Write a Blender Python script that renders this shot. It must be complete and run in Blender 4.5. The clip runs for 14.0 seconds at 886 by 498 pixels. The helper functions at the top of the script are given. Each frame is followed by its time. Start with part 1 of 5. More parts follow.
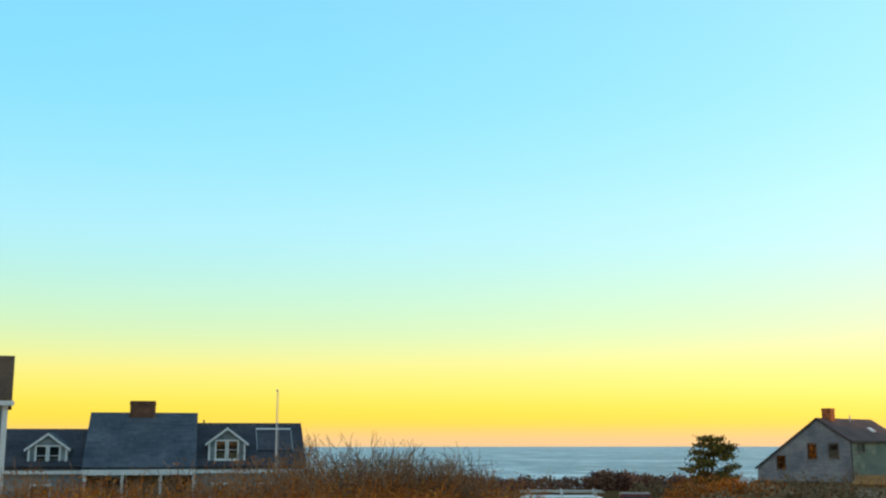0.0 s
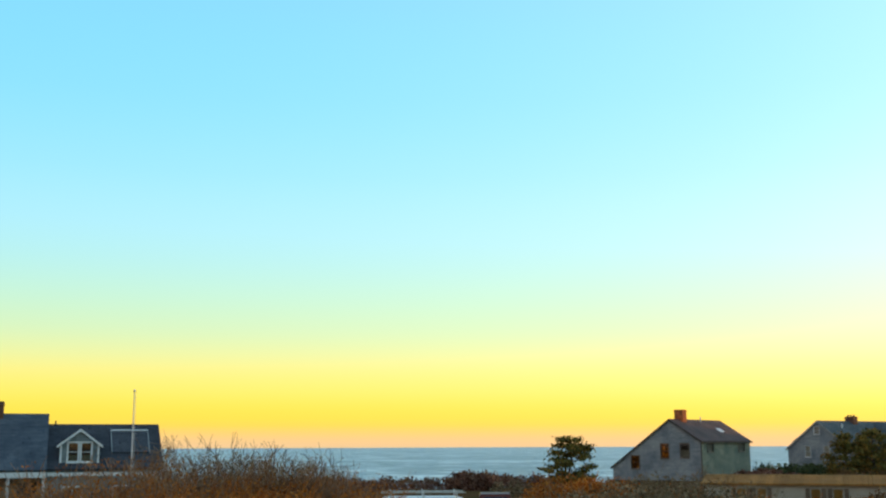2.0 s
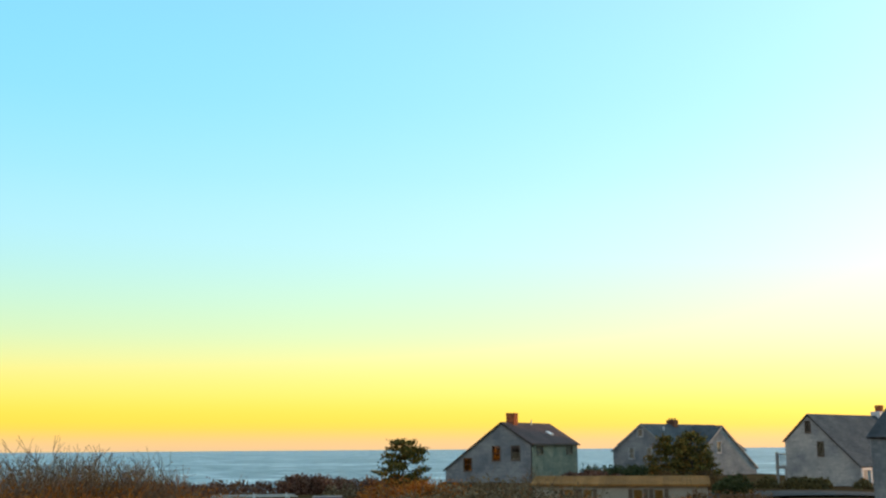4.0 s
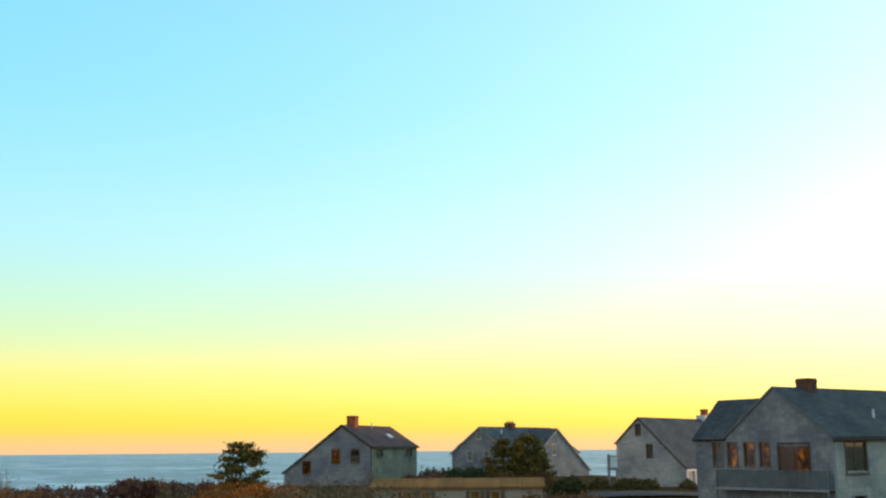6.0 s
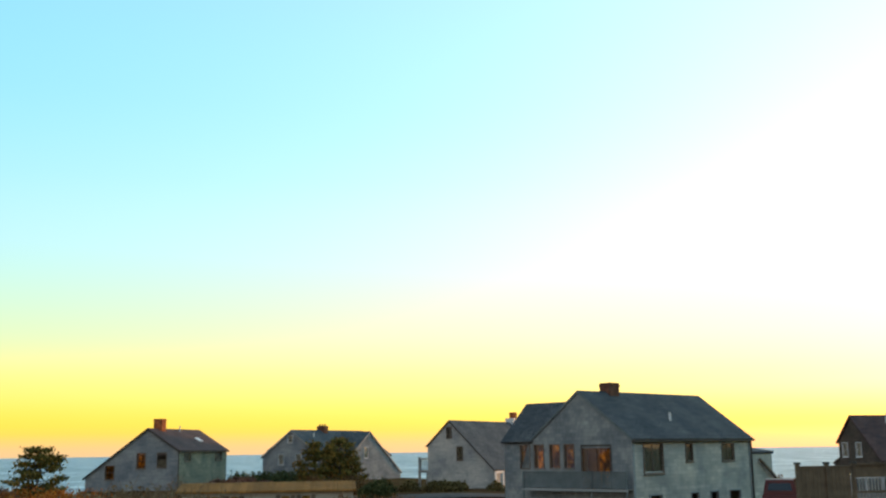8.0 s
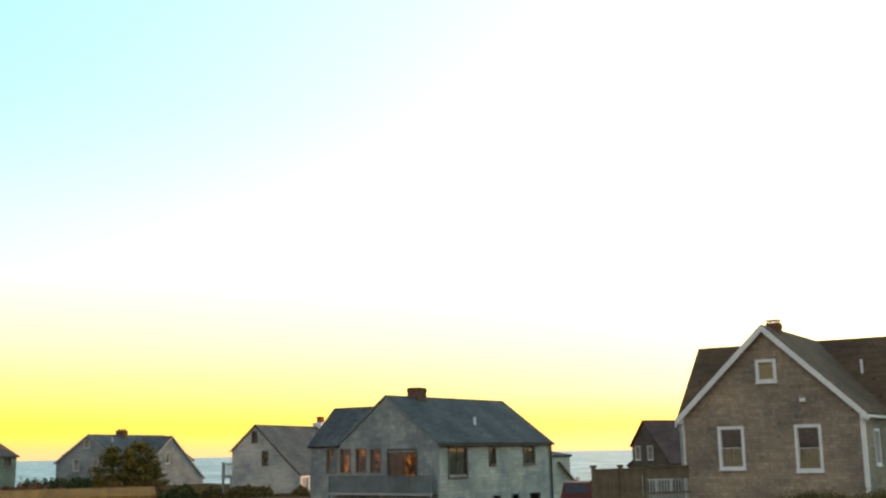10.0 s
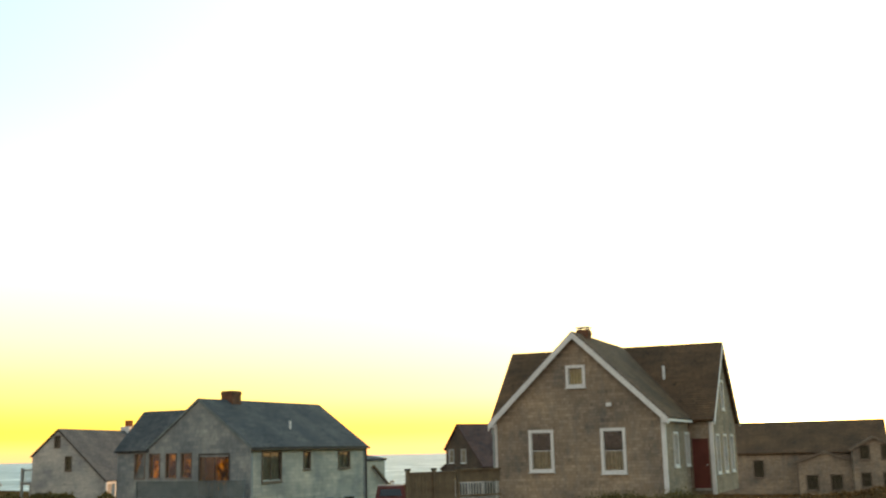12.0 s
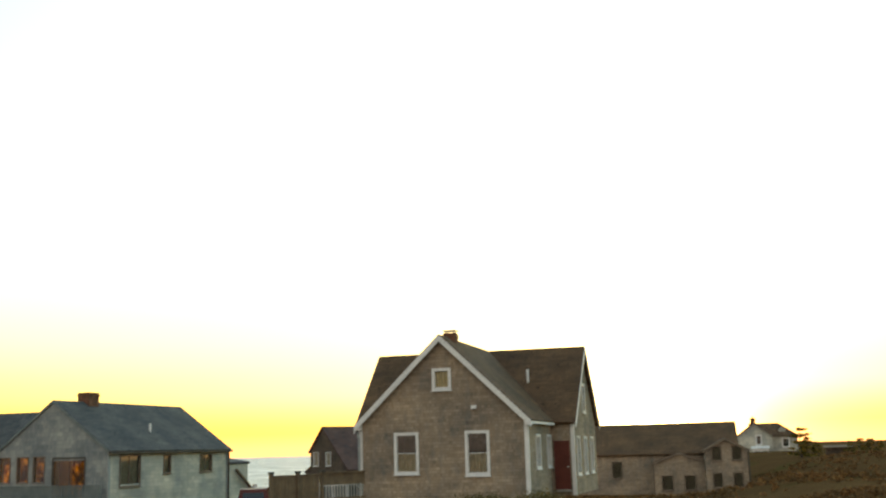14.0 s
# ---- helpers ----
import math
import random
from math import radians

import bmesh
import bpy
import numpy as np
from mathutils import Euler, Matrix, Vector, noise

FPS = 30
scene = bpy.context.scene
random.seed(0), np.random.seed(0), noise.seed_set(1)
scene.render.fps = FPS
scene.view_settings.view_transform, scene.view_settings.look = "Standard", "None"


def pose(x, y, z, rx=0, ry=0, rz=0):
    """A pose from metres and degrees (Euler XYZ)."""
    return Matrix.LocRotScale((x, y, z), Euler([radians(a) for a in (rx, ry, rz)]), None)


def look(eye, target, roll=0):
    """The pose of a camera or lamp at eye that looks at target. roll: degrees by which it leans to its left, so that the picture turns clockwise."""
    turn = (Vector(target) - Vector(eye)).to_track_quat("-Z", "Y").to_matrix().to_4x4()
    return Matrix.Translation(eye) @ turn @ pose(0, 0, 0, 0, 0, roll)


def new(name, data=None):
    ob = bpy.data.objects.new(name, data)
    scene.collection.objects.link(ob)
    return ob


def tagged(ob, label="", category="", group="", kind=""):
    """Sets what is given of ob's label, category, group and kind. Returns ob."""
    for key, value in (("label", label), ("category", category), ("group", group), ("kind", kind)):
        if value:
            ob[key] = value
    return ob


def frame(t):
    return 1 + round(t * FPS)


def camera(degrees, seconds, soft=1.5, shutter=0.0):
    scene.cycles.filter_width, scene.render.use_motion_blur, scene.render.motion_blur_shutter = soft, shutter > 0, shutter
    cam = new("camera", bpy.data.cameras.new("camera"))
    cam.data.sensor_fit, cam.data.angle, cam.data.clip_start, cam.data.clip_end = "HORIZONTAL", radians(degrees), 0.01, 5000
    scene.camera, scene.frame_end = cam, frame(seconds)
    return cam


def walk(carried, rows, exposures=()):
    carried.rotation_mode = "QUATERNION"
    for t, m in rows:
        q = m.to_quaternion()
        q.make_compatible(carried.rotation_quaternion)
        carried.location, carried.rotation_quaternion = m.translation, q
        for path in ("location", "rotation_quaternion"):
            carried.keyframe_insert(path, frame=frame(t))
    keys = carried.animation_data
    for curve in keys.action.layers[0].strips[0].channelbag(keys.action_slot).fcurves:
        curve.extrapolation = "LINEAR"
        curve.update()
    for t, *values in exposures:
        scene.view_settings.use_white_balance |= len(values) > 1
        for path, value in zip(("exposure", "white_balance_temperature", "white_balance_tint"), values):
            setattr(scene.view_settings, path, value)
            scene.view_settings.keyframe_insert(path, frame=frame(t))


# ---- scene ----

# ------------------------------------------------------------ camera: one spot, a slow turn to the right
EYE = 1.7
PATH = [
    (0.0, 0.000, 10.220, 0.053), (0.5, -1.597, 10.179, 0.060), (1.0, -3.169, 10.203, 0.097), (1.5, -4.993, 10.236, 0.150),
    (2.0, -7.153, 10.257, 0.225), (2.5, -9.292, 10.294, 0.280), (3.0, -11.503, 10.329, 0.350), (5.5, -21.936, 10.419, 0.450),
    (6.0, -24.078, 10.442, 0.525), (6.5, -26.442, 10.439, 0.591), (7.0, -28.881, 10.460, 0.653), (7.5, -31.242, 10.486, 0.730),
    (8.0, -33.845, 10.488, 0.830), (10.5, -46.281, 10.560, 1.091), (11.0, -48.678, 10.561, 1.164), (11.5, -51.101, 10.561, 1.249),
    (12.0, -53.487, 10.552, 1.322), (12.5, -55.795, 10.544, 1.402), (13.0, -57.784, 10.532, 1.475), (13.5, -59.290, 10.522, 1.505),
    (14.0, -60.502, 10.515, 1.526)]
cam = camera(44.33, 14.0, soft=2.3)
walk(cam, [(t, pose(0, 0, EYE, 90 + p, 0, yaw) @ pose(0, 0, 0, 0, 0, -roll)) for t, yaw, p, roll in PATH],
     [(0.0, 0.0, 6500, 10), (7.0, 0.0, 6500, 10), (8.5, 0.03, 6750, 10), (10.5, 0.40, 7850, 11), (12.0, 0.44, 8450, 12), (14.0, 0.46, 8600, 12)])

# ------------------------------------------------------------ sky and sun
SUN_AZ, SUN_EL = -70.65, 1.15      # degrees to the left of north (+y), and above the horizon


def heading(az):
    return Vector((-math.sin(radians(az)), math.cos(radians(az)), 0))


SUN_DIR = heading(SUN_AZ) * math.cos(radians(SUN_EL)) + Vector((0, 0, math.sin(radians(SUN_EL))))


class Nodes:
    """Short hand for a node tree."""

    def __init__(self, tree):
        self.tree = tree
        tree.nodes.clear()

    def add(self, kind, *links, **settings):
        node = self.tree.nodes.new(kind)
        for key, value in settings.items():
            if key == "operation":
                node.operation = value
            elif key == "blend_type":
                node.blend_type = value
            elif key == "data_type":
                node.data_type = value
            elif key == "sky_type":
                node.sky_type = value
            elif key == "feature":
                node.feature = value
        for i, value in enumerate(links):
            if value is None:
                continue
            if isinstance(value, bpy.types.NodeSocket):
                self.tree.links.new(value, node.inputs[i])
            else:
                node.inputs[i].default_value = value
        return node

    def math(self, operation, a, b=None, c=None):
        return self.add("ShaderNodeMath", a, b, c, operation=operation).outputs[0]

    def vmath(self, operation, a, b=None):
        return self.add("ShaderNodeVectorMath", a, b, operation=operation)

    def ramp(self, fac, stops, mode="LINEAR"):
        node = self.add("ShaderNodeValToRGB", fac)
        node.color_ramp.interpolation = mode
        ends = node.color_ramp.elements
        while len(ends) < len(stops):
            ends.new(0.5)
        for end, (at, colour) in zip(ends, stops):
            end.position, end.color = at, (*colour, 1) if len(colour) == 3 else colour
        return node.outputs[0]

    def mix(self, fac, a, b, how="MIX"):
        node = self.tree.nodes.new("ShaderNodeMix")
        node.data_type, node.blend_type = "RGBA", how
        for socket, value in ((node.inputs[0], fac), (node.inputs[6], a), (node.inputs[7], b)):
            if isinstance(value, bpy.types.NodeSocket):
                self.tree.links.new(value, socket)
            else:
                socket.default_value = value if not isinstance(value, tuple) or len(value) == 4 else (*value, 1)
        return node.outputs[2]

    def link(self, a, b):
        self.tree.links.new(a, b)


def make_world():
    world = bpy.data.worlds.new("dusk_sky")
    scene.world = world
    world.use_nodes = True
    n = Nodes(world.node_tree)
    way = n.vmath("NORMALIZE", n.add("ShaderNodeTexCoord").outputs["Generated"]).outputs[0]
    height = n.add("ShaderNodeSeparateXYZ", way).outputs[2]
    el = n.math("DIVIDE", n.math("ARCSINE", height), radians(90.0))
    stops = [(0.0, (0.88, 0.60, 0.33)), (0.5, (0.96, 0.63, 0.24)), (0.9, (1.0, 0.68, 0.12)), (1.25, (1.0, 0.74, 0.07)), (2.0, (1.0, 0.79, 0.075)), (2.8, (0.98, 0.84, 0.14)),
             (3.6, (0.94, 0.85, 0.20)), (4.6, (0.80, 0.87, 0.35)), (5.8, (0.62, 0.86, 0.50)), (7.5, (0.51, 0.86, 0.66)), (9.5, (0.41, 0.83, 0.86)),
             (11.5, (0.38, 0.82, 0.97)), (14.0, (0.30, 0.78, 1.0)), (18.0, (0.21, 0.72, 1.02)), (24.0, (0.18, 0.67, 1.0)), (45.0, (0.22, 0.46, 0.66)), (90.0, (0.21, 0.34, 0.50))]
    base = n.ramp(el, [(a / 90.0, c) for a, c in stops], "B_SPLINE")
    away = n.ramp(el, [(0.0, (0.50, 0.46, 0.44)), (6 / 90, (0.62, 0.58, 0.55)), (14 / 90, (0.62, 0.64, 0.64)), (30 / 90, (0.46, 0.56, 0.63)), (1.0, (0.21, 0.34, 0.50))])
    sky = n.add("ShaderNodeTexSky", sky_type="NISHITA")
    sky.sun_disc, sky.sun_elevation, sky.sun_rotation = False, radians(SUN_EL), radians(-SUN_AZ)
    cosine = n.vmath("DOT_PRODUCT", way, tuple(SUN_DIR)).outputs["Value"]
    turned = n.ramp(n.math("MULTIPLY", cosine, -1.0), [(0.10, (0, 0, 0)), (0.65, (1, 1, 1))])   # the pink dusk band opposite the sun
    base = n.mix(turned, base, away)
    angle = n.math("ARCCOSINE", n.math("MINIMUM", cosine, 1.0))
    glow = n.math("MULTIPLY", n.math("EXPONENT", n.math("MULTIPLY", angle, -1.0 / radians(22.5))), 1.62)
    near = n.math("MULTIPLY", n.math("EXPONENT", n.math("MULTIPLY", angle, -1.0 / radians(2.2))), 14.0)
    tint = n.ramp(el, [(0.0, (0.7, 0.26, 0.06)), (1.2 / 90, (0.95, 0.50, 0.22)), (3.0 / 90, (1.15, 0.76, 0.58)), (8.0 / 90, (1.28, 0.90, 0.45)), (16.0 / 90, (1.15, 0.94, 0.70)), (1.0, (1.1, 0.97, 0.9))])
    halo = n.mix(1.0, tint, n.add("ShaderNodeCombineColor", glow, glow, glow).outputs[0], "MULTIPLY")
    core = n.mix(1.0, (1.0, 0.85, 0.45, 1.0), n.add("ShaderNodeCombineColor", near, near, near).outputs[0], "MULTIPLY")
    total = n.mix(1.0, n.mix(1.0, base, halo, "ADD"), core, "ADD")
    both = n.mix(0.04, total, sky.outputs[0], "ADD")
    back = n.add("ShaderNodeBackground", both, 1.0)
    n.link(back.outputs[0], n.add("ShaderNodeOutputWorld").inputs[0])


make_world()
sun = new("sun", bpy.data.lights.new("sun", "SUN"))
sun.data.energy, sun.data.angle, sun.data.color = 2.4, radians(0.6), (1.0, 0.42, 0.12)
sun.matrix_world = look(SUN_DIR * 300, (0, 0, 0))
scene.view_settings.exposure = 0.0

# ------------------------------------------------------------ materials


def material(name, rough=0.8, metal=0.0, spec=0.3):
    m = bpy.data.materials.new(name)
    m.use_nodes = True
    n = Nodes(m.node_tree)
    shader = n.add("ShaderNodeBsdfPrincipled")
    shader.inputs["Roughness"].default_value, shader.inputs["Metallic"].default_value = rough, metal
    shader.inputs["Specular IOR Level"].default_value = spec
    n.link(shader.outputs[0], n.add("ShaderNodeOutputMaterial").inputs[0])
    return m, n, shader


def bump(n, shader, height, strength=0.5, distance=0.02):
    node = n.add("ShaderNodeBump")
    node.inputs["Strength"].default_value, node.inputs["Distance"].default_value = strength, distance
    n.link(height, node.inputs["Height"])
    n.link(node.outputs[0], shader.inputs["Normal"])


def mottled(name, a, b, scale=3.0, fine=40.0, rough=0.8, relief=0.3, metal=0.0, c=None, spec=0.3):
    """Two tones in large stains, broken by fine grain."""
    m, n, shader = material(name, rough, metal, spec)
    co = n.add("ShaderNodeTexCoord").outputs["Object"]
    big = n.add("ShaderNodeTexNoise", co, None, scale, 5.0).outputs["Fac"]
    small = n.add("ShaderNodeTexNoise", co, None, fine, 4.0).outputs["Fac"]
    colour = n.ramp(big, [(0.32, a), (0.68, b)])
    grain = n.ramp(small, [(0.25, (0.72, 0.72, 0.72)), (0.75, (1.2, 1.2, 1.2))])
    colour = n.mix(1.0, colour, grain, "MULTIPLY")
    if c:
        spot = n.ramp(n.add("ShaderNodeTexNoise", co, None, scale * 2.3, 3.0).outputs["Fac"], [(0.55, (0, 0, 0)), (0.7, (1, 1, 1))])
        colour = n.mix(spot, colour, c)
    n.link(colour, shader.inputs["Base Color"])
    bump(n, shader, small, relief, 0.02)
    return m


def shingled(name, a, b, streak, course=0.13, rough=0.85, width=0.14, joint=0.35):
    """Weathered shingles: each one its own tone, streaks running down, stains."""
    m, n, shader = material(name, rough, spec=0.2)
    co = n.add("ShaderNodeUVMap").outputs[0]
    flat = n.add("ShaderNodeSeparateXYZ", co)
    row = n.math("FLOOR", n.math("DIVIDE", flat.outputs[1], course))
    lane = n.add("ShaderNodeCombineXYZ", n.math("MULTIPLY", flat.outputs[0], 0.45 / width), n.math("MULTIPLY", row, 7.31)).outputs[0]
    warp = n.math("MULTIPLY", n.add("ShaderNodeTexNoise", lane, None, 1.0, 2.0).outputs["Fac"], width * 4.0)
    laid = n.add("ShaderNodeCombineXYZ", n.math("ADD", flat.outputs[0], warp), flat.outputs[1]).outputs[0]
    brick = n.add("ShaderNodeTexBrick", laid, (*a, 1), (*b, 1), tuple(joint * v for v in a) + (1,), 1.0, 0.009, 0.3, 0.0, width, course)
    brick.offset, brick.squash = 0.37, 1.0
    strip = n.add("ShaderNodeCombineXYZ", n.math("MULTIPLY", flat.outputs[0], 0.9), n.math("MULTIPLY", row, 3.77)).outputs[0]
    bands = n.add("ShaderNodeTexNoise", strip, None, 1.0, 3.0).outputs["Fac"]
    stretch = n.add("ShaderNodeMapping", co)
    stretch.inputs["Scale"].default_value = (3.0, 1.1, 1.0)
    run = n.add("ShaderNodeTexNoise", stretch.outputs[0], None, 1.2, 5.0).outputs["Fac"]
    stain = n.add("ShaderNodeTexNoise", co, None, 0.45, 4.0).outputs["Fac"]
    grain = n.add("ShaderNodeTexNoise", co, None, 30.0, 3.0).outputs["Fac"]
    colour = n.mix(n.ramp(run, [(0.48, (0, 0, 0)), (0.85, (0.8, 0.8, 0.8))]), brick.outputs[0], streak)
    colour = n.mix(1.0, colour, n.ramp(stain, [(0.3, (0.62, 0.65, 0.70)), (0.7, (1.30, 1.24, 1.16))]), "MULTIPLY")
    colour = n.mix(1.0, colour, n.ramp(grain, [(0.3, (0.82, 0.82, 0.82)), (0.7, (1.15, 1.15, 1.15))]), "MULTIPLY")
    colour = n.mix(1.0, colour, n.ramp(bands, [(0.3, (0.82, 0.83, 0.84)), (0.7, (1.18, 1.17, 1.16))]), "MULTIPLY")
    n.link(colour, shader.inputs["Base Color"])
    bump(n, shader, n.math("ADD", brick.outputs["Fac"], grain), -0.4, 0.01)
    return m


def bricked(name, a, b, mortar):
    m, n, shader = material(name, 0.9, spec=0.2)
    co = n.add("ShaderNodeUVMap").outputs[0]
    brick = n.add("ShaderNodeTexBrick", co, (*a, 1), (*b, 1), (*mortar, 1), 1.0, 0.012, 0.3, 0.0, 0.21, 0.075)
    soot = n.add("ShaderNodeTexNoise", co, None, 2.5, 4.0).outputs["Fac"]
    n.link(n.mix(1.0, brick.outputs[0], n.ramp(soot, [(0.3, (0.55, 0.55, 0.55)), (0.7, (1.15, 1.1, 1.05))]), "MULTIPLY"), shader.inputs["Base Color"])
    bump(n, shader, brick.outputs["Fac"], -0.6, 0.01)
    return m


def leafy(name, a, b, c, rough=0.7):
    """Foliage or twigs: every clump has its own tone."""
    m, n, shader = material(name, rough, spec=0.15)
    geo = n.add("ShaderNodeNewGeometry").outputs["Random Per Island"]
    co = n.add("ShaderNodeTexCoord").outputs["Object"]
    patch = n.add("ShaderNodeTexNoise", co, None, 0.5, 3.0).outputs["Fac"]
    colour = n.ramp(geo, [(0.0, a), (0.5, b), (1.0, c)])
    n.link(n.mix(1.0, colour, n.ramp(patch, [(0.3, (0.55, 0.6, 0.6)), (0.7, (1.35, 1.25, 1.15))]), "MULTIPLY"), shader.inputs["Base Color"])
    return m


def glazing(name, tint, gloss=0.9):
    m = bpy.data.materials.new(name)
    m.use_nodes = True
    n = Nodes(m.node_tree)
    see = n.add("ShaderNodeBsdfTransparent", (*tint, 1))
    shine = n.add("ShaderNodeBsdfGlossy", (gloss, gloss, gloss, 1), 0.03)
    both = n.add("ShaderNodeMixShader", n.add("ShaderNodeFresnel", 1.75).outputs[0], see.outputs[0], shine.outputs[0])
    n.link(both.outputs[0], n.add("ShaderNodeOutputMaterial").inputs[0])
    return m


def make_sea():
    m, n, shader = material("sea_water", 0.34, spec=0.2)
    co = n.add("ShaderNodeTexCoord").outputs["Object"]
    # small chop, longer swell and broad wind patches; wave shading and glints are painted as colour
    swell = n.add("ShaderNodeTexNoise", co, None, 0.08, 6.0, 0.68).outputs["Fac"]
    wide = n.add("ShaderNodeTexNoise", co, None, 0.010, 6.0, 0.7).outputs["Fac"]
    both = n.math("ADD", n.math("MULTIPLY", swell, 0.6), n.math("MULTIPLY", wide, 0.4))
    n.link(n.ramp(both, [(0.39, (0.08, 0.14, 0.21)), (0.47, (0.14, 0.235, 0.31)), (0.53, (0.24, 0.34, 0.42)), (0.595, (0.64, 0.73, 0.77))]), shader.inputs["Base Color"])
    bump(n, shader, swell, 1.0, 2.5)
    return m


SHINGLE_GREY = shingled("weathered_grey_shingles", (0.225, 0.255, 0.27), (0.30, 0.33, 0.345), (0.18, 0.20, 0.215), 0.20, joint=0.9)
SHINGLE_BLUE = shingled("silver_blue_shingles", (0.25, 0.27, 0.29), (0.31, 0.33, 0.35), (0.22, 0.23, 0.25), joint=0.75)
SHINGLE_BROWN = shingled("brown_cedar_shingles", (0.28, 0.22, 0.17), (0.37, 0.30, 0.24), (0.19, 0.18, 0.17), 0.125, joint=0.84)
SHINGLE_UMBER = shingled("dark_umber_shingles", (0.10, 0.075, 0.06), (0.15, 0.11, 0.085), (0.07, 0.06, 0.055), 0.14, joint=0.6)
CREAM_WALL = mottled("cream_wall_paint", (0.42, 0.36, 0.28), (0.52, 0.45, 0.35), 1.2, 30, 0.8, 0.15)
SHINGLE_MOSS = shingled("mossy_grey_shingles", (0.23, 0.24, 0.185), (0.30, 0.31, 0.24), (0.19, 0.20, 0.165))
SHINGLE_PALE = shingled("pale_shingles", (0.43, 0.43, 0.39), (0.52, 0.52, 0.475), (0.35, 0.355, 0.325), 0.20, joint=0.8, width=0.5)
SHINGLE_SILVER = shingled("silver_grey_shingles", (0.43, 0.43, 0.42), (0.54, 0.53, 0.52), (0.35, 0.35, 0.35), 0.115, joint=0.6)
ROOF_SLATE = shingled("blue_grey_asphalt_roof", (0.075, 0.082, 0.09), (0.11, 0.118, 0.125), (0.065, 0.07, 0.075), 0.14, 0.75, 0.3)
ROOF_BLUE = shingled("slate_blue_asphalt_roof", (0.075, 0.095, 0.125), (0.11, 0.135, 0.17), (0.065, 0.08, 0.10), 0.15, 0.75, 0.3, joint=0.6)
RAIL_GREEN = mottled("grey_green_rail_boards", (0.13, 0.165, 0.175), (0.20, 0.235, 0.245), 1.5, 30, 0.7, 0.2)
ROOF_DARK = shingled("dark_asphalt_roof", (0.05, 0.055, 0.07), (0.075, 0.08, 0.10), (0.04, 0.045, 0.055), 0.14, 0.75, 0.3)
ROOF_BROWN = shingled("brown_asphalt_roof", (0.12, 0.07, 0.04), (0.16, 0.095, 0.055), (0.085, 0.055, 0.035), 0.14, 0.8, 0.3)
ROOF_RUST = shingled("red_brown_roof", (0.095, 0.055, 0.052), (0.13, 0.075, 0.068), (0.06, 0.055, 0.065), 0.14, 0.8, 0.3)
ROOF_STRAW = shingled("straw_coloured_roof", (0.36, 0.17, 0.05), (0.48, 0.24, 0.07), (0.26, 0.12, 0.035), 0.14, 0.85, 0.3)
WHITE = mottled("white_paint", (0.68, 0.69, 0.70), (0.80, 0.80, 0.80), 1.5, 30, 0.55, 0.1)
GREY_TRIM = mottled("grey_painted_wood", (0.26, 0.29, 0.30), (0.35, 0.37, 0.38), 1.5, 30, 0.6, 0.15)
DARK_TRIM = mottled("dark_stained_wood", (0.05, 0.045, 0.04), (0.09, 0.075, 0.065), 2.0, 35, 0.7, 0.2)
BROWN_TRIM = mottled("brown_painted_wood", (0.15, 0.115, 0.09), (0.22, 0.17, 0.135), 2.0, 35, 0.7, 0.2)
DOOR_RED = mottled("dark_red_door_paint", (0.10, 0.022, 0.016), (0.15, 0.035, 0.025), 1.5, 30, 0.5, 0.15)
BRICK = bricked("red_chimney_brick", (0.50, 0.11, 0.03), (0.60, 0.16, 0.045), (0.34, 0.18, 0.10))
BRICK_DARK = bricked("sooty_brown_brick", (0.16, 0.065, 0.04), (0.23, 0.09, 0.055), (0.16, 0.12, 0.09))
INSIDE = mottled("dim_room_plaster", (0.16, 0.13, 0.10), (0.22, 0.18, 0.14), 0.8, 12, 0.9, 0.1)
SHEER = bpy.data.materials.new("sheer_amber_curtain")
SHEER.use_nodes = True
_n = Nodes(SHEER.node_tree)
# uneven window glow painted into the curtain: noise from dark brown to bright amber
_glow_tone = _n.ramp(_n.add("ShaderNodeTexNoise", _n.add("ShaderNodeTexCoord").outputs["Object"], None, 2.2, 3.0).outputs["Fac"], [(0.40, (0.06, 0.04, 0.02)), (0.52, (0.20, 0.13, 0.04)), (0.66, (0.75, 0.50, 0.16))])
_mix = _n.add("ShaderNodeMixShader", 0.75, _n.add("ShaderNodeBsdfDiffuse", _glow_tone).outputs[0], _n.add("ShaderNodeBsdfTranslucent", _glow_tone).outputs[0])
_n.link(_mix.outputs[0], _n.add("ShaderNodeOutputMaterial").inputs[0])
CURTAIN = mottled("cream_curtain", (0.50, 0.46, 0.36), (0.62, 0.58, 0.48), 6, 40, 0.9, 0.2)
GLASS = glazing("window_glass", (0.62, 0.62, 0.60))
# the windows' warm glow is partly put into this glass tint
GLASS_AMBER = glazing("amber_glow_glass", (0.90, 0.70, 0.38))
GLASS_CLEAR = glazing("clear_window_glass", (0.92, 0.92, 0.90))
# yellow sky light in the attic window is put into this tint
GLASS_YELLOW = glazing("sky_tinted_window_glass", (0.82, 0.80, 0.52))
GLASS_DULL = glazing("screened_dull_glass", (0.5, 0.5, 0.48), 0.22)
CAR_GLASS = glazing("car_glass", (0.12, 0.14, 0.15))
GALVANISED = mottled("galvanised_metal", (0.55, 0.57, 0.60), (0.68, 0.70, 0.72), 6, 60, 0.4, 0.1, 0.8)
DECK_WOOD = mottled("weathered_deck_boards", (0.26, 0.25, 0.24), (0.36, 0.34, 0.31), 3, 60, 0.8, 0.3)
FENCE_WOOD = mottled("brown_fence_boards", (0.13, 0.09, 0.06), (0.20, 0.14, 0.09), 3, 60, 0.85, 0.3)
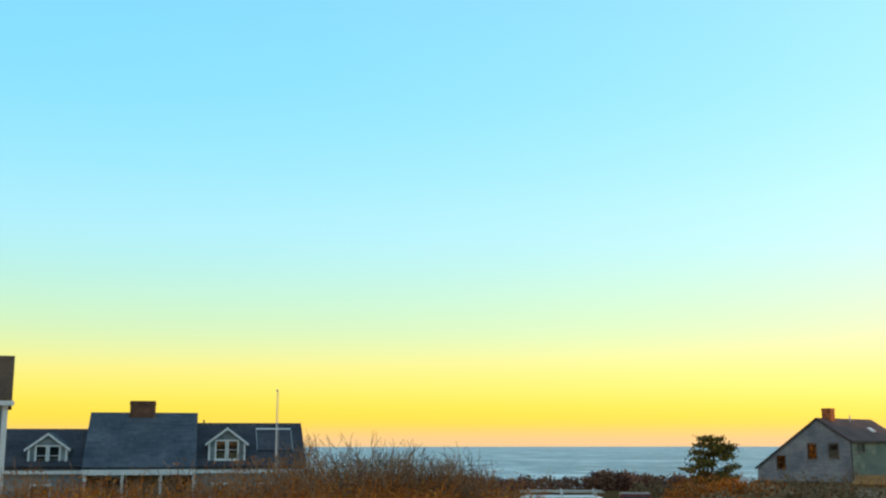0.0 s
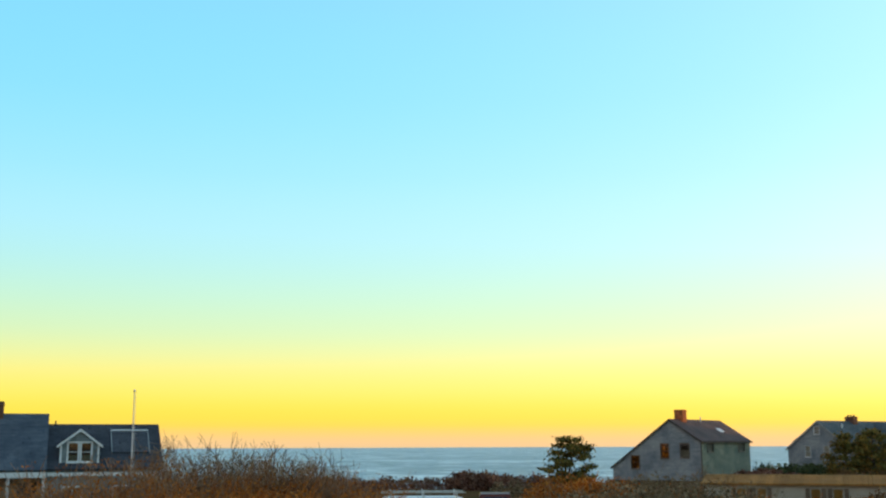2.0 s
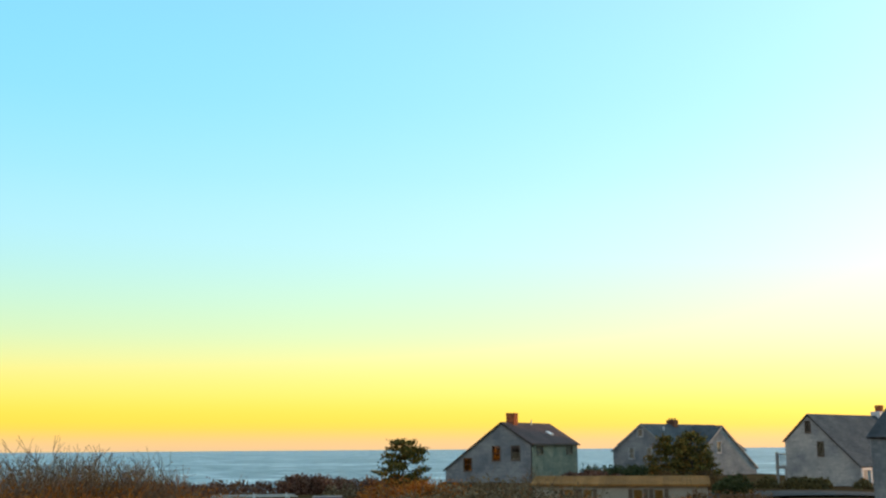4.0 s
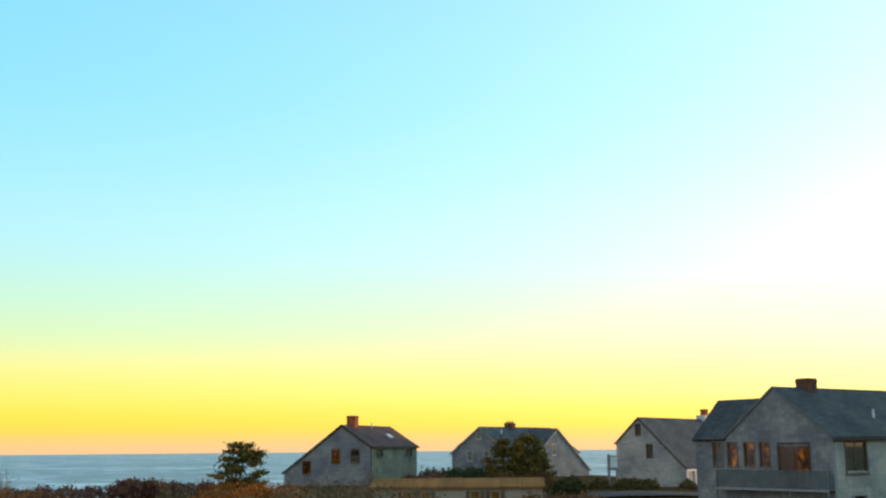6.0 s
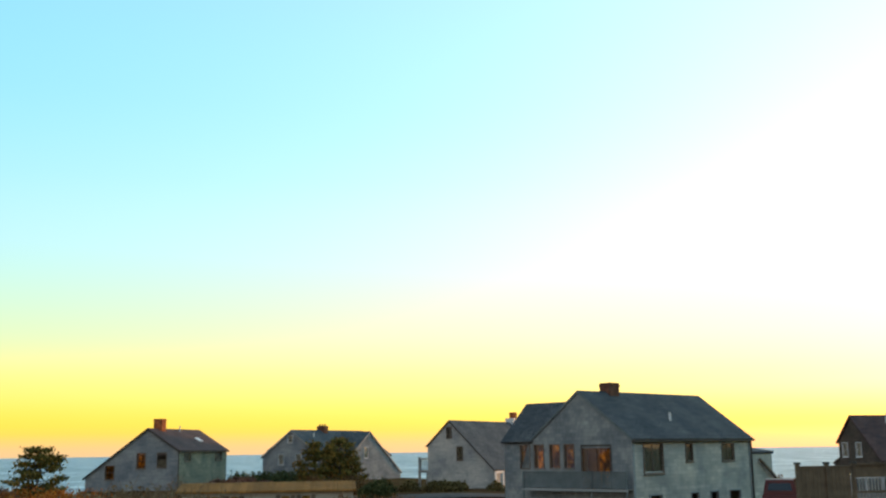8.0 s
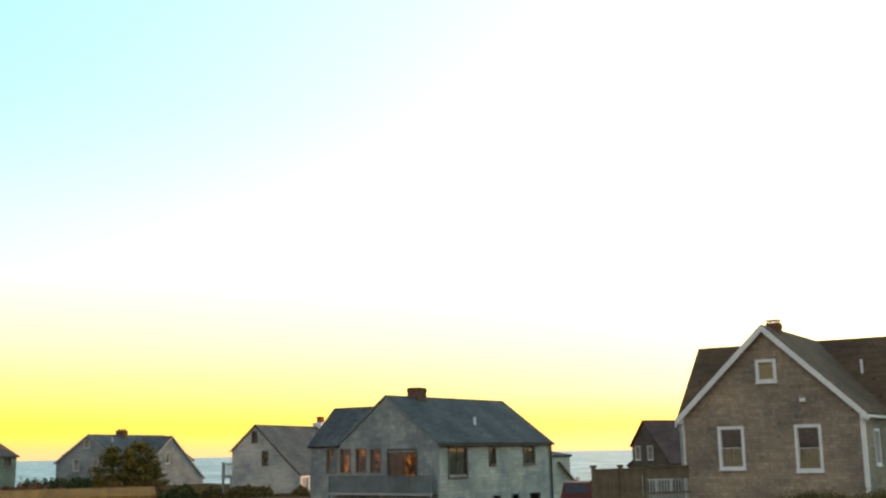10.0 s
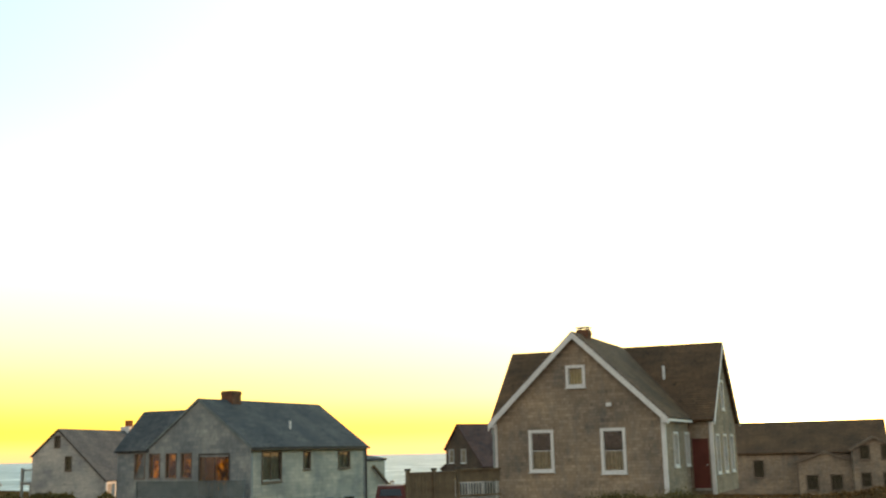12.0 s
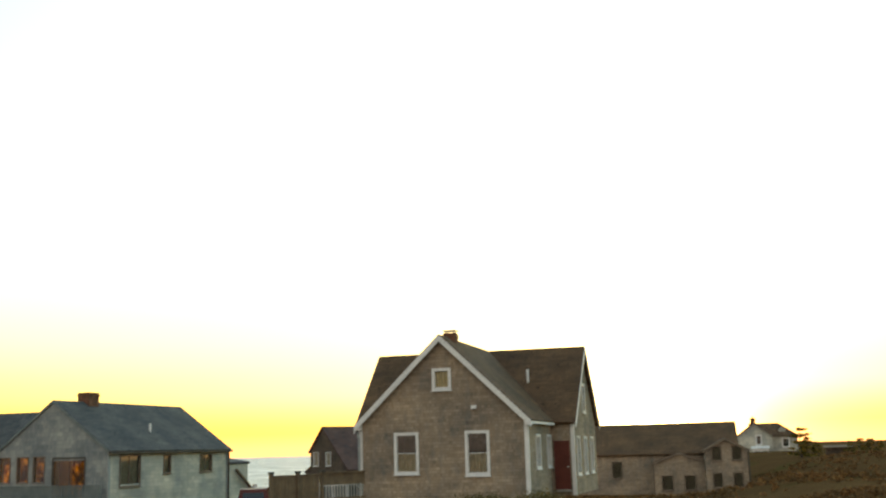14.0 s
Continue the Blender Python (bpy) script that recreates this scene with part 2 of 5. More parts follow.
TWIG = leafy("bare_twigs", (0.22, 0.12, 0.07), (0.32, 0.18, 0.11), (0.42, 0.26, 0.16), 0.9)
BARK = mottled("rough_bark", (0.07, 0.05, 0.04), (0.13, 0.10, 0.08), 5, 40, 0.95, 0.6)
RUST = leafy("rust_leaves", (0.33, 0.09, 0.014), (0.48, 0.15, 0.018), (0.58, 0.22, 0.032))
MAROON = leafy("maroon_scrub", (0.13, 0.055, 0.042), (0.19, 0.085, 0.055), (0.25, 0.13, 0.08))
DRAB = leafy("drab_scrub", (0.13, 0.09, 0.05), (0.20, 0.14, 0.08), (0.28, 0.20, 0.11))
# the third tone paints orange low sun on part of the needles
PINE = leafy("dark_pine_needles", (0.08, 0.075, 0.018), (0.15, 0.13, 0.03), (0.36, 0.20, 0.04))
HEDGE = leafy("olive_brown_hedge", (0.09, 0.07, 0.025), (0.14, 0.11, 0.04), (0.20, 0.15, 0.055))
EVERGREEN = leafy("dark_evergreen_leaves", (0.035, 0.05, 0.018), (0.055, 0.072, 0.025), (0.10, 0.105, 0.035))
HEATH = leafy("brown_heath", (0.13, 0.065, 0.028), (0.19, 0.10, 0.04), (0.26, 0.15, 0.055))
SOIL = mottled("heath_ground", (0.085, 0.045, 0.022), (0.14, 0.078, 0.036), 0.08, 6, 1.0, 0.6, c=(0.085, 0.062, 0.024), spec=0.0)
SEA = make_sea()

# ------------------------------------------------------------ mesh tools


class Shape:
    """Collects corners, faces and a flat map of each face in metres, and becomes one mesh."""

    def __init__(self):
        self.v, self.f, self.uv = [], [], []

    def face(self, pts, uvs=None):
        k = len(self.v)
        self.v.extend(tuple(p) for p in pts)
        self.f.append(tuple(range(k, k + len(pts))))
        if uvs is None:
            p = [Vector(q) for q in pts]
            u = (p[1] - p[0])
            w = u.cross(p[2] - p[0])
            if abs(w.z) < 0.98 * (w.length or 1) and w.length:
                a = Vector((0, 0, 1)).cross(w).normalized()
            else:
                a = u.normalized() if u.length else Vector((1, 0, 0))
            b = w.cross(a).normalized() if w.length else Vector((0, 0, 1))
            uvs = [(q.dot(a), q.dot(b)) for q in p]
        self.uv.extend(uvs)

    def box(self, lo, hi, m=None):
        (a, b, c), (d, e, g) = lo, hi
        p = [Vector(q) for q in ((a, b, c), (d, b, c), (d, e, c), (a, e, c), (a, b, g), (d, b, g), (d, e, g), (a, e, g))]
        if m is not None:
            p = [m @ q for q in p]
        for q in ((0, 3, 2, 1), (4, 5, 6, 7), (0, 1, 5, 4), (1, 2, 6, 5), (2, 3, 7, 6), (3, 0, 4, 7)):
            self.face([p[i] for i in q])
        return self

    def slab(self, quad, depth):
        """A plate under four corners (counter-clockwise from above)."""
        p = [Vector(q) for q in quad]
        down = (p[1] - p[0]).cross(p[-1] - p[0]).normalized() * -depth
        low = [q + down for q in p]
        self.face(p)
        self.face(low[::-1])
        for i in range(len(p)):
            j = (i + 1) % len(p)
            self.face([p[i], low[i], low[j], p[j]])
        return self

    def tube(self, a, b, ra, rb, sides=4):
        a, b = Vector(a), Vector(b)
        w = (b - a)
        if w.length < 1e-6:
            return self
        w.normalize()
        u = w.orthogonal().normalized()
        t = w.cross(u)
        k = len(self.v)
        for c, r in ((a, ra), (b, rb)):
            for i in range(sides):
                g = 2 * math.pi * i / sides
                self.v.append(tuple(c + u * (r * math.cos(g)) + t * (r * math.sin(g))))
        for i in range(sides):
            j = (i + 1) % sides
            self.f.append((k + i, k + j, k + sides + j, k + sides + i))
            self.uv.extend([(0, 0)] * 4)
        if sides > 4:
            self.f.append(tuple(range(k + sides, k + 2 * sides)))
            self.uv.extend([(0, 0)] * sides)
            self.f.append(tuple(range(k + sides - 1, k - 1, -1)))
            self.uv.extend([(0, 0)] * sides)
        return self

    def mesh(self, name, mat, smooth=False, weld=True):
        me = bpy.data.meshes.new(name)
        me.from_pydata(self.v, [], self.f)
        layer = me.uv_layers.new(name="map")
        layer.data.foreach_set("uv", np.array(self.uv, dtype=np.float32).ravel())
        me.materials.append(mat)
        if weld:
            bm = bmesh.new()
            bm.from_mesh(me)
            bmesh.ops.remove_doubles(bm, verts=bm.verts, dist=0.0005)
            bm.to_mesh(me)
            bm.free()
        if smooth:
            me.polygons.foreach_set("use_smooth", [True] * len(me.polygons))
        me.update()
        return me


def part(name, shape, mat, parent, label="", smooth=False, weld=True):
    ob = new(name, shape.mesh(name, mat, smooth, weld))
    ob.parent = parent
    return tagged(ob, label)


def thing(name, m, label, category, group="", kind=""):
    ob = new(name)
    ob.empty_display_size = 0.2
    ob.matrix_world = m
    return tagged(ob, label, category, group, kind)


def solid(name, shape, mat, label, category="", group="", kind="", m=None, smooth=False, weld=False):
    ob = new(name, shape.mesh(name, mat, smooth, weld))
    if m is not None:
        ob.matrix_world = m
    return tagged(ob, label, category, group, kind)


def spot(az, d, z=0.0):
    return heading(az) * d + Vector((0, 0, z))


def lift(el, d):
    """Height of a line of sight at that elevation, d metres out."""
    return EYE + d * math.tan(radians(el))


# ------------------------------------------------------------ ground: one sheet, lower towards the shore
LEVELS = [(0, 0, 0.0), (20, 30, -0.9), (14, 60, -2.1), (-5, 30, -0.9), (-6, 60, -2.0), (-6, 110, -2.5), (-14, 90, -1.9), (-20, 50, -1.9),
          (-20, 115, -1.9), (-27, 60, -2.0), (-27, 130, -1.6), (-35, 60, -2.2), (-35, 100, -1.7), (-34, 85, -1.65), (-31, 88, -1.7), (-43, 60, -2.6), (-47, 85, -2.6),
          (-52, 50, -1.2), (-56, 90, -1.8), (-60, 42, -0.25), (-62, 55, -0.4), (-68, 45, -0.6), (-73, 70, -2.8), (-75, 90, -2.9), (-73.5, 58, -2.5), (-82, 60, -0.7),
          (-79, 75, -0.3), (-82, 110, 0.6), (-90, 100, 0.9), (-76.5, 170, 0.4), (-82, 170, 0.5), (-72, 104, -2.9), (-69, 104, -2.8), (-78, 125, 0.3), (-100, 60, 0.0), (40, 60, -1.5), (120, 60, 0.0), (180, 60, 0.3), (-140, 60, 0.3), (-60, 20, -0.1), (-30, 25, -0.9), (-24, 72, -3.0), (-30, 75, -2.7), (-40, 40, -1.6), (-6.7, 42, -1.75), (-10, 50, -2.1), (-52.3, 34, -1.45)]
MARKS = np.array([(*spot(a, d).xy, z) for a, d, z in LEVELS])
SEA_Z = -6.0


def ground_z(x, y):
    w = 1.0 / ((MARKS[:, 0] - x) ** 2 + (MARKS[:, 1] - y) ** 2 + 12.0) ** 1.5
    z = float((w * MARKS[:, 2]).sum() / w.sum())
    d, az = math.hypot(x, y), math.degrees(math.atan2(-x, y))
    # the bluff's edge: nearer where the shore comes in, none on the landward side
    edge = float(np.interp(az, (-90, -70, -64, -50, -36, -30, -18, -14, 75), (420, 420, 150, 112, 122, 165, 145, 116, 116)))
    if -75 < az < 75:
        z -= max(0.0, min(1.0, (d - edge) / 30.0)) * (z - SEA_Z + 2.0)
    return z + 0.10 * noise.noise(Vector((x * 0.15, y * 0.15, 0)))


def make_ground():
    s = Shape()
    rings = [0, 3, 6, 10, 14, 18, 22, 27, 32, 38, 44, 50, 57, 64, 72, 80, 90, 100, 110, 120, 130, 140, 152, 166, 182, 200, 240, 320, 500, 900, 2000, 4900]
    steps = 180
    for d in rings:
        for k in range(steps):
            a = 360.0 * k / steps
            p = spot(a, d)
            s.v.append((p.x, p.y, ground_z(p.x, p.y)))
    for i in range(len(rings) - 1):
        for k in range(steps):
            j = (k + 1) % steps
            s.f.append((i * steps + k, (i + 1) * steps + k, (i + 1) * steps + j, i * steps + j))
            s.uv.extend([(0, 0)] * 4)
    ob = solid("ground", s, SOIL, "brown heath ground falling towards the shore", "ground", kind="structure", smooth=True)
    sea = Shape()
    ring = [spot(360.0 * k / 128, 4980, SEA_Z) for k in range(128)]
    sea.face(ring, [(0, 0)] * 128)
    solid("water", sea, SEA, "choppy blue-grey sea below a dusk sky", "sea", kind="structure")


make_ground()


def on_ground(az, d, dz=0.0):
    p = spot(az, d)
    return Vector((p.x, p.y, ground_z(p.x, p.y) + dz))


# ------------------------------------------------------------ house building


def span_at(outline, z):
    """Where the wall stands at that height."""
    xs = []
    if outline[0][1] >= z:
        xs.append(outline[0][0])
    for (x0, z0), (x1, z1) in zip(outline, outline[1:]):
        if (z0 - z) * (z1 - z) < 0:
            xs.append(x0 + (x1 - x0) * (z - z0) / (z1 - z0))
    if outline[-1][1] >= z:
        xs.append(outline[-1][0])
    return (min(xs), max(xs)) if len(xs) > 1 else None


def wall(parent, m, outline, z0, holes, mat, course=0.0, thick=0.16, label=""):
    """A wall in its own frame (x along, y inwards, z up) under a top line, with openings (x, z, w, h) cut through it and
    overlapping courses laid on its face."""
    bm = bmesh.new()
    loops = [[(outline[0][0], z0), (outline[-1][0], z0)] + list(outline[::-1])]
    loops += [[(x, z), (x, z + h), (x + w, z + h), (x + w, z)] for x, z, w, h in holes]
    edges = []
    for loop in loops:
        vs = [bm.verts.new((x, 0, z)) for x, z in loop]
        edges += [bm.edges.new((vs[i], vs[(i + 1) % len(vs)])) for i in range(len(vs))]
    bmesh.ops.triangle_fill(bm, use_beauty=True, use_dissolve=False, edges=edges)
    s = Shape()
    for f in bm.faces:
        p = [v.co.copy() for v in f.verts]
        n = (p[1] - p[0]).cross(p[2] - p[0])
        if n.y > 0:
            p = p[::-1]
        s.face([m @ q for q in p], [(q.x, q.z) for q in p])
        back = [q + Vector((0, thick, 0)) for q in p[::-1]]
        s.face([m @ q for q in back], [(q.x, q.z) for q in back])
    bm.free()
    for loop in loops:
        for i in range(len(loop)):
            (xa, za), (xb, zb) = loop[i], loop[(i + 1) % len(loop)]
            s.face([m @ Vector(q) for q in ((xa, 0, za), (xa, thick, za), (xb, thick, zb), (xb, 0, zb))])
    if course:
        lap = 0.018 if course < 0.15 else 0.022
        z, top = z0, max(q[1] for q in outline)
        lines = sorted({x for hx, _, hw, _ in holes for x in (hx, hx + hw)})
        while z < top - 0.02:
            z1 = min(z + course, top)
            low, high = span_at(outline, z), span_at(outline, z1)
            if low:
                if not high:
                    high = ((low[0] + low[1]) / 2,) * 2
                marks = [low[0]] + [x for x in lines if low[0] + 0.01 < x < low[1] - 0.01] + [low[1]]
                for a, b in zip(marks, marks[1:]):
                    if any(hx < (a + b) / 2 < hx + hw and hz < (z + z1) / 2 < hz + hh for hx, hz, hw, hh in holes):
                        continue
                    c, d = min(max(a, high[0]), high[1]), min(max(b, high[0]), high[1])
                    if a == low[0]:
                        c = high[0]
                    if b == low[1]:
                        d = high[1]
                    q = [(a, -lap, z), (b, -lap, z), (d, 0.0, z1), (c, 0.0, z1)]
                    s.face([m @ Vector(p) for p in q], [(p[0], p[2]) for p in q])
                    s.face([m @ Vector(p) for p in ((a, 0, z), (b, 0, z), (b, -lap, z), (a, -lap, z))])
            z += course
    return part("wall", s, mat, parent, label)


def window(parent, m, x, z, w, h, trim, casing=0.10, cols=1, rows=2, glass=None, curtain=0.0, sill=True, sheer=None):
    """A window in a wall's frame: casing (the part), sash bars, panes and a curtain."""
    c = casing
    s = Shape()
    for lo, hi in (((x - c, -0.05, z - c), (x, 0.10, z + h + c)), ((x + w, -0.05, z - c), (x + w + c, 0.10, z + h + c)),
                   ((x, -0.05, z + h), (x + w, 0.10, z + h + c)), ((x, -0.05, z - c), (x + w, 0.10, z))):
        s.box(lo, hi, m)
    if sill:
        s.box((x - c - 0.03, -0.09, z - c - 0.04), (x + w + c + 0.03, -0.0, z - c), m)
    frame_ob = part("window", s, trim, parent)
    bars = Shape()
    b = 0.035
    for i in range(cols + 1):
        xi = x + w * i / cols
        bars.box((max(x, xi - b / 2), 0.03, z), (min(x + w, xi + b / 2), 0.07, z + h), m)
    for i in range(rows + 1):
        zi = z + h * i / rows
        bars.box((x, 0.028, max(z, zi - b / 2)), (x + w, 0.072, min(z + h, zi + b / 2)), m)
    part("sash", bars, trim, frame_ob)
    for j in range(rows):
        for i in range(cols):
            p = Shape()
            xa, xb, za, zb = x + w * i / cols, x + w * (i + 1) / cols, z + h * j / rows, z + h * (j + 1) / rows
            p.face([m @ Vector(q) for q in ((xa, 0.05, za), (xb, 0.05, za), (xb, 0.05, zb), (xa, 0.05, zb))])
            part("pane", p, glass or GLASS, frame_ob).visible_shadow = False
    if curtain:
        p = Shape()
        steps = 14
        for i in range(steps):
            xa, xb = x + w * i / steps, x + w * (i + 1) / steps
            ya, yb = 0.10 + 0.02 * math.sin(i * 1.9), 0.10 + 0.02 * math.sin((i + 1) * 1.9)
            p.face([m @ Vector(q) for q in ((xa, ya, z), (xb, yb, z), (xb, yb, z + h * curtain), (xa, ya, z + h * curtain))])
        part("curtain", p, CURTAIN, frame_ob, "pale curtain behind the lower sash")
    if sheer:
        p = Shape()
        steps = 12
        xs = [x + w * (sheer[0] + (sheer[1] - sheer[0]) * i / steps) for i in range(steps + 1)]
        for i in range(steps):
            ya, yb = 0.24 + 0.025 * math.sin(i * 2.1), 0.24 + 0.025 * math.sin((i + 1) * 2.1)
            p.face([m @ Vector(q) for q in ((xs[i], ya, z - 0.05), (xs[i + 1], yb, z - 0.05), (xs[i + 1], yb, z + h + 0.05), (xs[i], ya, z + h + 0.05))])
        part("curtain", p, SHEER, frame_ob, "amber curtain lit from within")
    return frame_ob


def roof_plane(parent, quad, mat, thick=0.14, course=0.0, label="", name="roof"):
    """A roof slope: quad runs eave start, eave end, ridge end, ridge start."""
    if not course:
        return part(name, Shape().slab(quad, thick), mat, parent, label)
    s = Shape()
    a, b, c, d = (Vector(q) for q in quad)
    n = (b - a).cross(d - a).normalized()
    rows = max(1, int((d - a).length / course))
    left, right = [a - n * thick], [b - n * thick]
    for i in range(rows):
        for t, up in ((i / rows, 0.013), ((i + 1) / rows, 0.0)):
            left.append(a.lerp(d, t) + n * up)
            right.append(b.lerp(c, t) + n * up)
    left.append(d - n * thick)
    right.append(c - n * thick)
    for i in range(len(left) - 1):
        s.face([left[i], right[i], right[i + 1], left[i + 1]])
    s.face([left[-1], right[-1], right[0], left[0]])
    s.face(left[::-1])
    s.face(right)
    return part(name, s, mat, parent, label)


def chimney(parent, x, y, z0, z1, w, d, mat=None, pots=0):
    s = Shape().box((x - w / 2, y - d / 2, z0), (x + w / 2, y + d / 2, z1 - 0.22))
    s.box((x - w / 2 - 0.025, y - d / 2 - 0.025, z1 - 0.22), (x + w / 2 + 0.025, y + d / 2 + 0.025, z1 - 0.08))
    s.box((x - w / 2, y - d / 2, z1 - 0.08), (x + w / 2, y + d / 2, z1))
    stack = part("chimney", s, mat or BRICK, parent, "brick chimney stack")
    for k in range(pots):
        p = Shape().tube((x + (k - (pots - 1) / 2) * 0.4, y, z1 - 0.02), (x + (k - (pots - 1) / 2) * 0.4, y, z1 + 0.22), 0.12, 0.10, 8)
        part("chimney_pot", p, mat or BRICK, stack)
    return stack


def facing(x, y, turn):
    """The frame of a wall that starts at x, y of a house: turn 0 faces -y, 90 faces +x, 180 faces +y, 270 faces -x."""
    return pose(x, y, 0, 0, 0, turn)


def gabled(parent, x0, x1, y0, y1, z0, zl, zr, xr, zt, mat, roof, openings=None, course=0.0, over=0.25, rake=0.25, side_mat=None,
           fascia=None, roof_course=0.0, roof_mats=None, fascia_h=0.16, base=None, walls=("front", "back", "right", "left")):
    """A block with its ridge along y at xr, height zt; eaves at zl (left) and zr (right). openings: per wall
    'front', 'right', 'back', 'left', rows of (x, z, w, h, settings)."""
    openings = openings or {}
    th = 0.16
    base = base or Matrix()

    def one(key, m, outline, wmat):
        if key not in walls:
            return
        m = base @ m
        rows = openings.get(key, [])
        wall(parent, m, outline, z0, [r[:4] for r in rows], wmat, course)
        for r in rows:
            window(parent, m, *r[:4], **r[4])

    gable = [(x0, zl), (xr, zt), (x1, zr)]
    one("front", facing(0, y0, 0), gable, mat)
    one("back", facing(0, y1, 180), [(-x, z) for x, z in gable[::-1]], mat)
    one("right", facing(x1, 0, 90), [(y0 + th, zr), (y1 - th, zr)], side_mat or mat)
    one("left", facing(x0, 0, 270), [(-y1 + th, zl), (-y0 - th, zl)], mat)
    sl, sr = (zt - zl) / (xr - x0), (zt - zr) / (x1 - xr)
    up = 0.15
    e0, e1 = y0 - rake, y1 + rake
    rm = roof_mats or (roof, roof)
    roof_plane(parent, [base @ Vector(q) for q in ((x0 - over, e1, zl - over * sl + up), (x0 - over, e0, zl - over * sl + up), (xr, e0, zt + up), (xr, e1, zt + up))], rm[0], 0.13, roof_course)
    roof_plane(parent, [base @ Vector(q) for q in ((x1 + over, e0, zr - over * sr + up), (x1 + over, e1, zr - over * sr + up), (xr, e1, zt + up), (xr, e0, zt + up))], rm[1], 0.13, roof_course)
    if fascia:
        for y, sgn in ((e0, -1), (e1, 1)):
            for xa, za in ((x0 - over, zl - over * sl), (x1 + over, zr - over * sr)):
                s = Shape()
                pts = [(xa, za + up - 0.02), (xr, zt + up - 0.02), (xr, zt + up - 0.02 - fascia_h * 1.25), (xa, za + up - 0.02 - fascia_h * 1.25)]
                ya, yb = (y + sgn * 0.03, y - sgn * 0.03)
                fr, bk = [base @ Vector((x, ya, z)) for x, z in pts], [base @ Vector((x, yb, z)) for x, z in pts]
                s.face(fr), s.face(bk[::-1])
                for i in range(4):
                    j = (i + 1) % 4
                    s.face([fr[i], bk[i], bk[j], fr[j]])
                part("rake_board", s, fascia, parent)
    return gable


W = dict

AMBER = W(trim=BROWN_TRIM, casing=0.04, rows=1, glass=GLASS_AMBER, sill=False, sheer=(0.0, 1.0))
PLAIN = W(trim=GREY_TRIM, casing=0.07, rows=2)
ALONG_X = pose(0, 0, 0, 0, 0, 90)        # turns a block so that its ridge runs along x: block x is house y, block y is house -x


def house(az, d, slant, zg, label):
    """A house's root at the foot of its near corner; its right-hand wall runs off slant degrees to the right of the line of sight."""
    p = spot(az, d, zg)
    return thing("house", pose(p.x, p.y, p.z, 0, 0, az - slant), label, "house")


def box_part(name, lo, hi, mat, parent, label="", m=None):
    return part(name, Shape().box(lo, hi, m), mat, parent, label)


def room_lamp(parent, x, y, z, watts):
    """A hanging lamp that lights a room at dusk: cord, shade and bulb."""
    ob = part("ceiling_lamp", Shape().tube((x, y, z + 0.12), (x, y, z + 0.30), 0.16, 0.05, 12), INSIDE, parent, "small hanging room lamp")
    part("cord", Shape().tube((x, y, z + 0.3), (x, y, z + 0.55), 0.01, 0.01, 6), DARK_TRIM, ob)
    bulb = new("bulb_light", bpy.data.lights.new("bulb_light", "POINT"))
    bulb.data.energy, bulb.data.color, bulb.data.shadow_soft_size = watts, (1.0, 0.58, 0.18), 0.08
    bulb.parent = parent
    bulb.location = (x, y, z)


